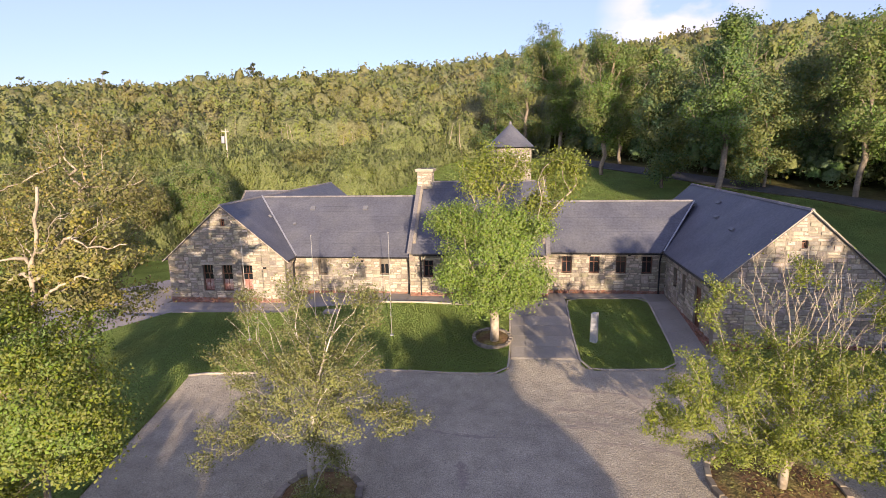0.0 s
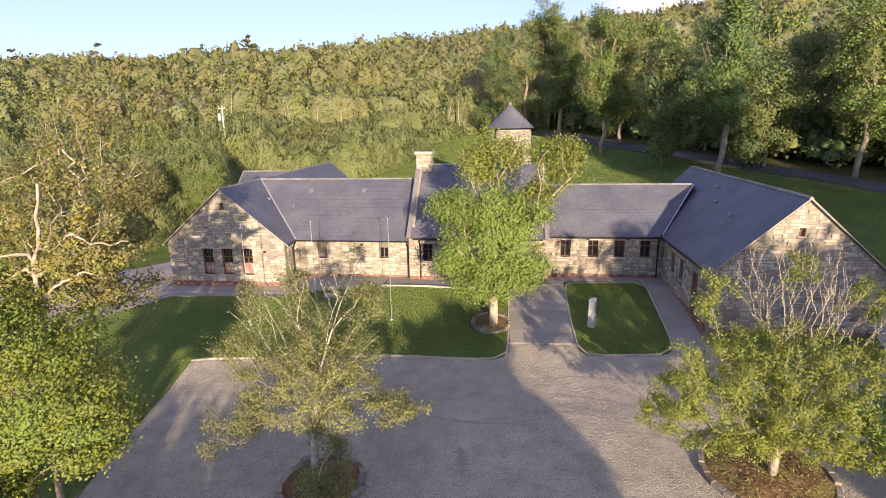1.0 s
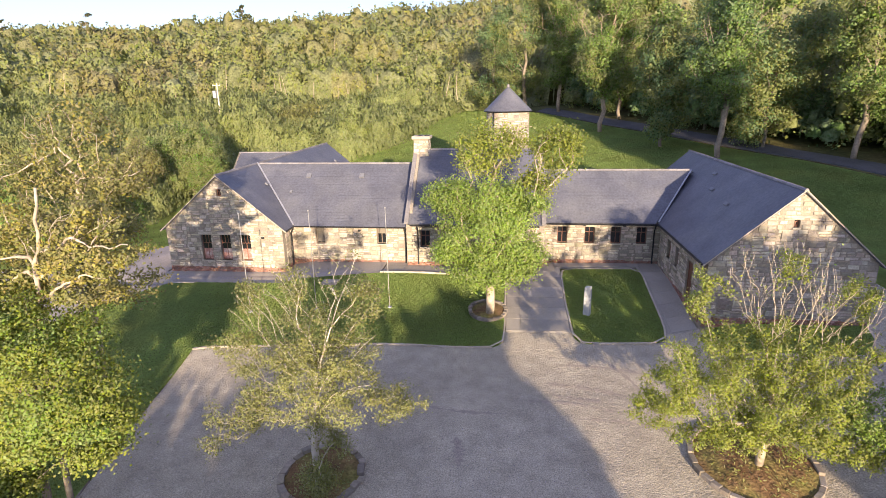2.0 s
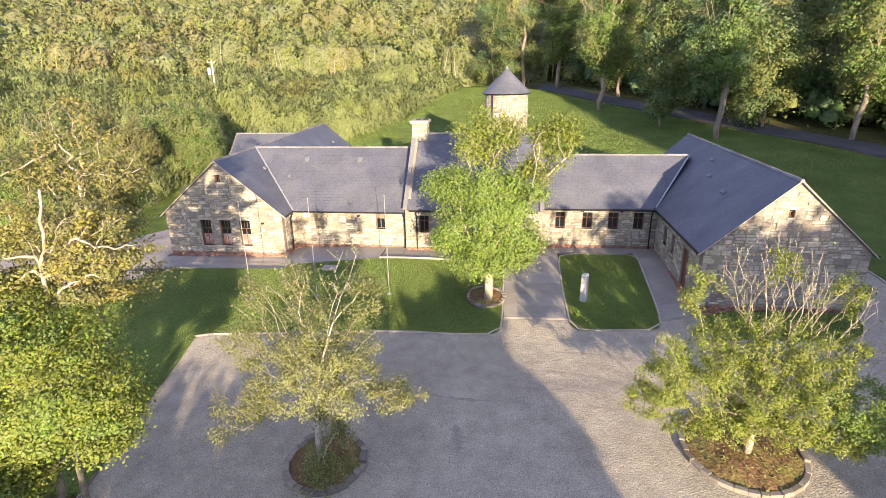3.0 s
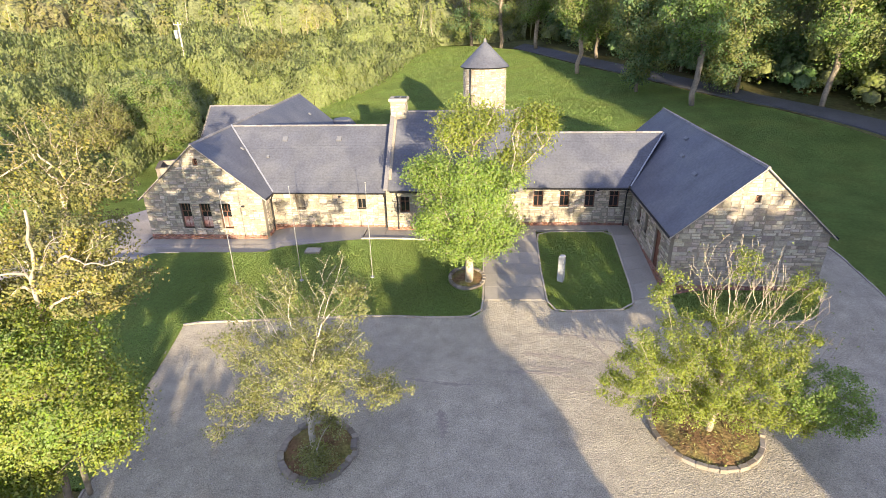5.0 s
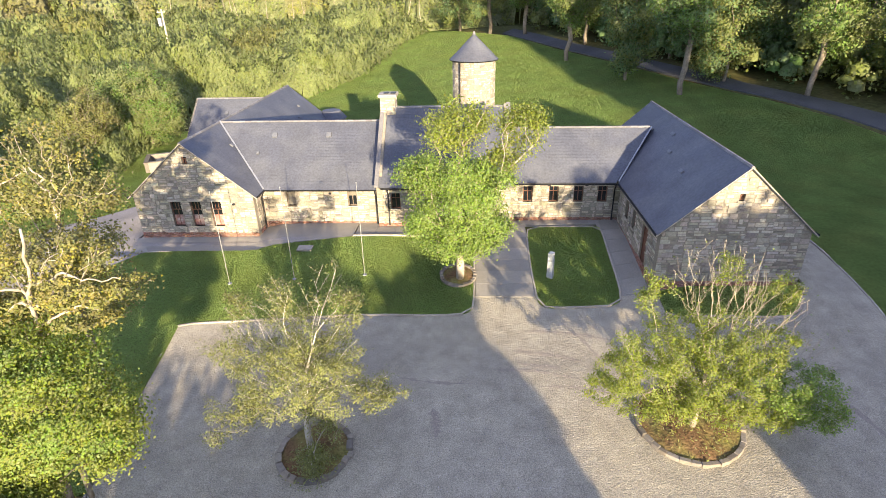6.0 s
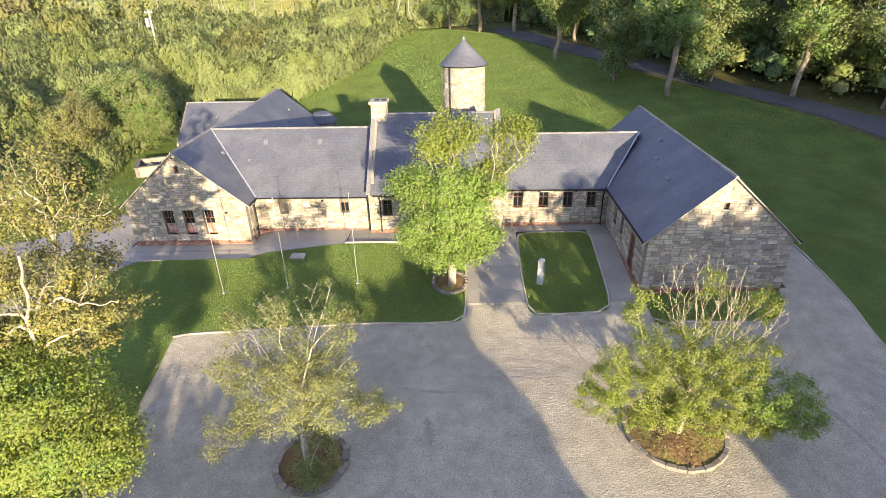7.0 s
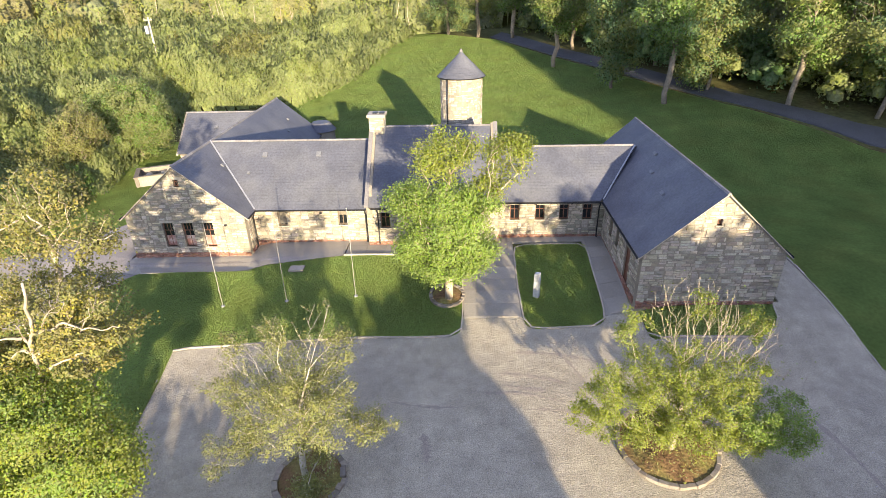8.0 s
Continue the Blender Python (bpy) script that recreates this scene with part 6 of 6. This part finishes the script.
# conifers along the skyline
v = []
for i in range(260):
    px = rs.uniform(-135, 215)
    py = rs.uniform(322, 336)
    z = gz(px, py) + 3
    h = rs.uniform(6.0, 9.5)
    for j in range(30):
        t = rs.uniform(0.1, 1)
        a = rs.uniform(0, 6.28)
        r = (1 - t) * 2.0 + 0.1
        v.append((px + r * 0.55 * math.cos(a), py + r * 0.55 * math.sin(a), z + h * t))
q = leaf_quads(np.array(v), 1.2, rs, None, 1.0, 0.5)
tagged(new("skyline_conifers", quad_mesh("skyline_conifers", q, LEAF["conifer"])), "thin dark conifers along the hill's skyline", "conifers", kind="stuff")


# ---------- kerbs, beds, poles and other small things ----------
def bevel_box_mesh(name, l, w, h, mat, bevel=0.02):
    bm = box((-l / 2, -w / 2, -h / 2), (l / 2, w / 2, h / 2), bevel)
    me = bpy.data.meshes.new(name)
    bm.to_mesh(me)
    bm.free()
    me.materials.append(mat)
    return me


KERB_MESH = bevel_box_mesh("kerb_stone", 0.88, 0.10, 0.26, KERB, 0.02)


def kerb_line(owner, points, lift=0.03, closed=False, step=0.9):
    """Kerb stones end to end along a line on the ground, each a piece of its own."""
    pts = [Vector((p[0], p[1], 0)) for p in points]
    if closed:
        pts.append(pts[0])
    dist = [0.0]
    for a, b in zip(pts, pts[1:]):
        dist.append(dist[-1] + (b - a).length)

    def at(d):
        for i in range(len(pts) - 1):
            if d <= dist[i + 1] + 1e-6:
                return pts[i].lerp(pts[i + 1], (d - dist[i]) / max(1e-6, dist[i + 1] - dist[i]))
        return pts[-1]

    n = max(1, round(dist[-1] / step))
    r = random.Random(n)
    for i in range(n):
        p, q = at(dist[-1] * i / n), at(dist[-1] * (i + 1) / n)
        p.z, q.z = gz(p.x, p.y), gz(q.x, q.y)
        d = q - p
        ob = new("kerb_stone", KERB_MESH)
        yaw, pitch = math.atan2(d.y, d.x), math.atan2(d.z, math.hypot(d.x, d.y))
        m = (p + q) / 2 + Vector((0, 0, lift - 0.09 + r.uniform(-0.008, 0.008)))
        ob.matrix_world = Matrix.Translation(m) @ Euler((0, -pitch, yaw)).to_matrix().to_4x4() @ Matrix.Diagonal((d.length / 0.89, 1, 1, 1))
        ob.parent = owner


kerb = empty("kerb", "pale stone kerb edging the lawns", "kerb", kind="structure")
edge = [p for p in LAWN_FRONT if p[1] < 33.25 and p[0] > -16.7 and p[1] > 24.2 and not (p[0] < -1 and p[1] > 28)]
kerb_line(kerb, edge, 0.05)
kerb_line(kerb, [(-8.3, 33.22), (0.0, 33.3)], 0.13)
kerb_line(kerb, ISLAND, 0.06, True)
kerb_line(kerb, [(-16.6, 24.4), (-16.25, 20.0), (-15.4, 14.5), (-14.6, 9.0)], 0.0)
kerb_line(kerb, [(-14.4, 32.0), (-17.5, 31.9), (-22.1, 31.45)], 0.03)
kerb_line(kerb, [(21.5, 22.5), (21.3, 28.5), (21.1, 33), (20.8, 46)], -0.01)
BED = rounded([(10.4, 26.9, 0), (10.5, 24.7, 0.5), (17.0, 24.5, 1.0), (18.0, 26.0, 0.8), (18.0, 26.9, 0)], 0)
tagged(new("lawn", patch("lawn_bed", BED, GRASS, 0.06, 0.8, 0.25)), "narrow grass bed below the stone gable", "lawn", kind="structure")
kerb_line(kerb, BED[1:-1], 0.05)

# paving slabs
r = random.Random(31)


def slab(x0, x1, y0, y1, owner):
    g = 0.008
    cx, cy = (x0 + x1) / 2, (y0 + y1) / 2
    bm = bmesh.new()
    add_prism(bm, [(x - cx, y - cy, gz(x, y) - gz(cx, cy)) for x, y in ((x0 + g, y0 + g), (x1 - g, y0 + g), (x1 - g, y1 - g), (x0 + g, y1 - g))], (0, 0, 0.03))
    bmesh.ops.recalc_face_normals(bm, faces=bm.faces)
    ob = part("paving_slab", bm, PAVING, owner)
    ob.location = (cx, cy, gz(cx, cy) + 0.012 + r.uniform(0, 0.008))


y = 27.15
while y < 33.2:
    slab(0.12, 0.92, y, y + 1.22, terrace)
    slab(0.92, 3.56, y, y + 1.22, terrace)
    y += 1.22
for i in range(6):
    slab(8.8, 10.0, 27.15 + 1.4 * i, 28.55 + 1.4 * i, terrace)
for i in range(6):
    slab(-8.2 + 1.37 * i, -6.83 + 1.37 * i, 33.4, 34.85, terrace)
for i in range(5):
    slab(0.1 + 1.6 * i, 1.7 + 1.6 * i, 35.05 if i > 1 else 34.2, 35.68, terrace)


def stone_ring(name, label, cx, cy, rad, height, mound, mat, seed, sizes=(0.28, 0.42), depth=0.3, soil=None, rough=0.05):
    """A round bed: a ring of laid stones with a mound of soil in it."""
    rr = random.Random(seed)
    thing = empty(name, label, "planter", "round stone-ringed beds")
    a = 0.0
    while a < 2 * math.pi - 0.04:
        w = rr.uniform(*sizes)
        da = min(w / rad, 2 * math.pi - a)
        bm = bmesh.new()
        zb = gz(cx + rad * math.cos(a), cy + rad * math.sin(a)) - 0.12
        zt = zb + 0.12 + height + rr.uniform(-rough, rough)
        o = rad + rr.uniform(-rough, rough) * 0.6
        poly = []
        for t in (0.006, 0.994):
            for q in ((o - depth / 2), (o + depth / 2)):
                poly.append((cx + q * math.cos(a + da * t), cy + q * math.sin(a + da * t), zb))
        add_prism(bm, [poly[0], poly[1], poly[3], poly[2]], (0, 0, zt - zb))
        bmesh.ops.recalc_face_normals(bm, faces=bm.faces)
        bmesh.ops.bevel(bm, geom=bm.edges[:], offset=0.018, segments=1, affect="EDGES")
        part("ring_stone", bm, RING, thing)
        a += da
    verts, faces = [(cx, cy, gz(cx, cy) + height * 0.4 + mound)], []
    k, rings = 28, 5
    for j in range(1, rings + 1):
        for i in range(k):
            q = (rad - depth * 0.3) * j / rings
            x, y = cx + q * math.cos(2 * math.pi * i / k), cy + q * math.sin(2 * math.pi * i / k)
            verts.append((x, y, gz(x, y) + height * 0.4 + mound * (1 - (j / rings) ** 2) + rr.uniform(-0.02, 0.02)))
    for i in range(k):
        faces.append((0, 1 + i, 1 + (i + 1) % k))
        for j in range(rings - 1):
            b, c = 1 + j * k, 1 + (j + 1) * k
            faces.append((b + i, c + i, c + (i + 1) % k, b + (i + 1) % k))
    mpart("soil", raw_mesh("soil", verts, faces, soil or SOIL, True), thing, "brown soil with moss and dead leaves")
    return thing


stone_ring("planter", "round bed of brown soil ringed with pale kerb stones", 9.2, 17.9, 2.15, 0.14, 0.28, SOIL, 1, (0.26, 0.6), 0.21, rough=0.04)
stone_ring("planter", "round soil bed ringed with loose boulders", -6.65, 16.2, 1.5, 0.12, 0.2, SOIL, 2, (0.25, 0.55), 0.26, rough=0.08)
stone_ring("planter", "low round stone planter on the lawn", -0.95, 29.1, 1.05, 0.2, 0.14, SOIL, 3, (0.22, 0.34), 0.2, rough=0.02)


def tufts(name, label, cx, cy, rad, count, h, mat, seed, lift=0.3):
    rs2 = np.random.RandomState(seed)
    a, q = rs2.uniform(0, 6.283, count), rad * np.sqrt(rs2.uniform(0, 1, count))
    x, y = cx + q * np.cos(a), cy + q * np.sin(a)
    z = ground_z(x, y) + lift * (1 - (q / rad) ** 2) + 0.06
    quads = leaf_quads(np.stack([x, y, z + h * rs2.uniform(0, 1, count)], 1), h * 1.3, rs2, np.tile(np.array([[0, -0.4, 1.0]]), (count, 1)), 1.0, 0.4)
    tagged(new(name, quad_mesh(name, quads, mat)), label, "plants", kind="stuff")


tufts("bed_plants", "low mossy weeds in the round bed", 9.2, 17.7, 1.9, 400, 0.10, LEAF["olive"], 5)
tufts("bed_plants", "green weeds round the birch's foot", -6.6, 15.4, 1.2, 160, 0.12, LEAF["birch"], 6)


def flagpole(x, y, h):
    z = gz(x, y)
    pole = empty("flagpole", "slim white flagpole standing on the lawn", "flagpole", "flagpoles on the lawn")
    tube("pole", [(x, y, z - 0.1), (x, y, z + h * 0.5), (x, y, z + h)], [0.024, 0.02, 0.015], POLE, pole, 10)
    mpart("base_plate", cylinder_mesh("base_plate", x, y, 0.13, 0.12, z, z + 0.1, LEAD, 14), pole, "grey metal base")
    bm = bmesh.new()
    bmesh.ops.create_uvsphere(bm, u_segments=12, v_segments=8, radius=0.04, matrix=Matrix.Translation((x, y, z + h + 0.04)))
    part("finial", bm, POLE, pole, "small round finial")
    part("cleat", box((x - 0.02, y - 0.075, z + 1.2), (x + 0.02, y - 0.04, z + 1.36), 0.008), LEAD, pole, "metal cleat")
    return pole


for x, y in ((-15.0, 28.0), (-11.05, 28.4), (-6.72, 28.8)):
    flagpole(x, y, 6.0)
ground_box = part("inspection_cover", box((-11.75, 31.35, gz(-11.3, 31.7)), (-10.75, 32.05, gz(-11.3, 31.7) + 0.16), 0.03), KERB, None)
tagged(ground_box, "pale concrete block set in the lawn", "block")


def standing_stone(x, y):
    """A narrow granite pillar with a sloping head, turned corner-on."""
    z = gz(x, y)
    bm = bmesh.new()
    w, d, h = 0.19, 0.17, 1.72
    lower = [bm.verts.new(v) for v in ((-w, -d, -0.2), (w, -d, -0.2), (w, d, -0.2), (-w, d, -0.2))]
    upper = [bm.verts.new(v) for v in ((-w * 0.9, -d * 0.85, h - 0.05), (w * 0.92, -d * 0.85, h), (w * 0.9, d * 0.9, h + 0.03), (-w * 0.9, d * 0.9, h - 0.02))]
    bm.faces.new(lower[::-1])
    bm.faces.new(upper)
    for i in range(4):
        bm.faces.new((lower[i], lower[(i + 1) % 4], upper[(i + 1) % 4], upper[i]))
    bmesh.ops.bevel(bm, geom=bm.edges[:], offset=0.025, segments=2, affect="EDGES")
    ob = part("standing_stone", bm, GRANITE, None)
    ob.matrix_world = pose(x, y, z, 0, 0, -28)
    return tagged(ob, "pale grey granite pillar standing on the small lawn", "stone pillar")


standing_stone(4.66, 28.95)


def utility_pole(x, y, h):
    z = gz(x, y)
    pole = empty("utility_pole", "weathered wooden utility pole with a transformer among the bushes", "utility pole")
    tube("pole", [(x, y, z - 0.3), (x + 0.1, y, z + h)], [0.15, 0.11], WOODPOLE, pole, 10)
    part("cross_arm", box((x - 0.6, y - 0.05, z + h - 0.42), (x + 0.6, y + 0.05, z + h - 0.3), 0.015), WOODPOLE, pole)
    for dx in (-0.5, 0.1, 0.5):
        mpart("insulator", cylinder_mesh("insulator", x + dx, y, 0.06, 0.04, z + h - 0.3, z + h - 0.08, POLE, 10), pole, "white insulator")
    part("transformer", box((x - 0.62, y - 0.28, z + h - 2.2), (x - 0.16, y + 0.2, z + h - 1.1), 0.05), LEAD, pole, "grey metal transformer box")
    return pole


utility_pole(-44.0, 80.4, 12.6 - gz(-44.0, 80.4))


def bin_store(x, y, turn):
    """A roofless stone enclosure open to the drive, with two round tanks in it."""
    z = gz(x, y)
    store = empty("bin_store", "roofless stone enclosure with round tank lids inside", "enclosure")
    rot = Euler((0, 0, radians(turn))).to_matrix().to_4x4()
    for lo, hi in (((-2.1, 1.3), (2.1, 1.65)), ((-2.1, -1.6), (-1.75, 1.3)), ((1.75, -1.6), (2.1, 1.3)), ((-1.75, -1.6), (1.75, -1.3))):
        bm = box((lo[0], lo[1], -0.4), (hi[0], hi[1], 0.8), 0.03)
        ob = part("side_wall", bm, RING, store, "rubble stone wall")
        ob.matrix_world = Matrix.Translation((x, y, z)) @ rot
        bm = box((lo[0] - 0.05, lo[1] - 0.05, 0.8), (hi[0] + 0.05, hi[1] + 0.05, 0.88), 0.02)
        cp = part("coping", bm, RING, store, "flat stone coping")
        cp.matrix_world = Matrix.Translation((x, y, z)) @ rot
    for i, dx in enumerate((-0.9, 0.35)):
        tank = mpart("tank", cylinder_mesh("tank", 0, 0, 0.5 - 0.1 * i, 0.46 - 0.1 * i, -0.2, 0.55, GUTTER, 20), store, "dark round tank")
        tank.matrix_world = Matrix.Translation((x, y, z)) @ rot @ Matrix.Translation((dx, 0.2, 0))
        lid = mpart("lid", cylinder_mesh("lid", 0, 0, 0.34 - 0.1 * i, 0.2, 0.55, 0.66, KERB, 16), tank, "pale round lid")
    return store


bin_store(-30.6, 51.0, 24)

# ruts scuffed into the gravel by turning wheels
rr = random.Random(44)
v, fc = [], []
for x0, y0, x1, y1, bend, w in ((1.6, 22.6, 5.6, 21.7, 0.2, 0.07), (2.1, 21.7, 4.4, 21.3, -0.1, 0.08), (0.9, 21.1, 5.2, 20.4, 0.3, 0.05), (2.4, 24.2, 7.6, 23.3, 0.3, 0.05), (4.6, 25.2, 6.4, 21.6, 0.2, 0.05), (3.0, 20.0, 8.2, 18.6, 0.5, 0.05),
                                (-1.9, 18.6, -1.6, 16.9, 0.1, 0.10), (0.2, 20.2, -3.8, 20.6, 0.2, 0.04), (15.2, 21.6, 17.4, 15.0, 0.4, 0.06)):
    k = 26
    d = Vector((x1 - x0, y1 - y0, 0))
    side = Vector((-d.y, d.x, 0)).normalized()
    for i in range(k + 1):
        t = i / k
        p = Vector((x0, y0, 0)) + d * t + side * (bend * math.sin(t * math.pi) + rr.uniform(-0.03, 0.03))
        ww = w * 2.2 * rr.uniform(0.2, 1.3) * min(1, 6 * t, 6 * (1 - t))
        for sgn, h in ((-1, 0.004), (0, 0.007), (1, 0.004)):
            q = p + side * sgn * ww
            v.append((q.x, q.y, gz(q.x, q.y) + h))
        if i:
            b = len(v) - 6
            fc += [(b, b + 3, b + 4, b + 1), (b + 1, b + 4, b + 5, b + 2)]
tagged(new("wheel_ruts", raw_mesh("wheel_ruts", v, fc, RUT)), "dark wheel ruts scuffed into the gravel", "wheel ruts", kind="stuff")
# scattered leaves and stones on the gravel
rs3 = np.random.RandomState(9)
n = 9000
x, y = rs3.uniform(-15, 20, n), rs3.uniform(9, 25, n)
k = inside(LOT, x, y)
x, y = x[k], y[k]
q = leaf_quads(np.stack([x, y, ground_z(x, y) + 0.012], 1), 0.055, rs3, np.tile(np.array([[0, 0, 1.0]]), (len(x), 1)), 1.5, 0.8)
tagged(new("loose_stones", quad_mesh("loose_stones", q, GRAVEL_BIT)), "loose stones and dead leaves lying on the gravel", "gravel bits", kind="stuff")
# upright grass blades of the lawns
def blades(name, poly, count, w, h, seed, lo, hi, lift):
    rg = np.random.RandomState(seed)
    x, y = rg.uniform(lo[0], hi[0], count), rg.uniform(lo[1], hi[1], count)
    k = inside(poly, x, y)
    x, y = x[k], y[k]
    n = len(x)
    a = rg.uniform(0, math.pi, n)
    d = np.stack([np.cos(a), np.sin(a), np.zeros(n)], 1) * (w * rg.uniform(0.5, 1.3, n) / 2)[:, None]
    p = np.stack([x, y, ground_z(x, y) + lift], 1)
    up = np.stack([rg.normal(0, 0.3, n) * h, rg.normal(0, 0.3, n) * h, h * rg.uniform(0.5, 1.3, n)], 1)
    q = np.stack([p - d, p + d, p + d * 0.5 + up, p - d * 0.7 + up * 0.9], 1)
    tagged(new(name, quad_mesh(name, q, BLADE)), "short mown grass blades of the lawn", "grass", kind="stuff")


blades("grass_blades", LAWN_FRONT, 32000, 0.06, 0.045, 21, (-19, 16), (0.1, 33.4), 0.05)
# on the back lawn only over its sunlit part, to brighten it
blades("grass_blades", LAWN_EAST, 50000, 0.08, 0.08, 23, (-22, 50), (14, 109), 0.02)
blades("grass_blades", ISLAND, 8000, 0.06, 0.045, 22, (3.2, 26), (8.4, 35), 0.06)

# stones of the right gable, each a piece of its own
UNIT = []
rq = random.Random(8)
for i in range(8):
    bm = bmesh.new()
    j = lambda s: rq.uniform(-s, s)
    b = [bm.verts.new(p) for p in ((0, 0, 0), (1, 0, 0), (1, 0, 1), (0, 0, 1))]
    t = [bm.verts.new(p) for p in ((0.08 + j(0.07), -1 + j(0.4), 0.10 + j(0.10)), (0.92 + j(0.07), -1 + j(0.5), 0.10 + j(0.10)), (0.92 + j(0.07), -1 + j(0.4), 0.90 + j(0.10)), (0.08 + j(0.07), -1 + j(0.5), 0.90 + j(0.10)))]
    bm.faces.new(t)
    for k in range(4):
        bm.faces.new((b[k], b[(k + 1) % 4], t[(k + 1) % 4], t[k]))
    bmesh.ops.recalc_face_normals(bm, faces=bm.faces)
    me = bpy.data.meshes.new("stone")
    bm.to_mesh(me)
    bm.free()
    me.materials.append(STONE_PIECE)
    UNIT.append(me)
whole = sorted(gable_stones, key=lambda s: -s[2] * s[3])
for a, z, w, h in whole[:300]:
    ob = new("stone", UNIT[rq.randrange(8)])
    ob.location, ob.scale = (a, 27.005, z), (w, rq.uniform(0.02, 0.06), h)
    ob.parent = right_gable
tagged(mpart("small_stonework", stone_mesh("small_stonework", whole[300:], front(27.0), STONE, rq), right_gable), kind="stuff")
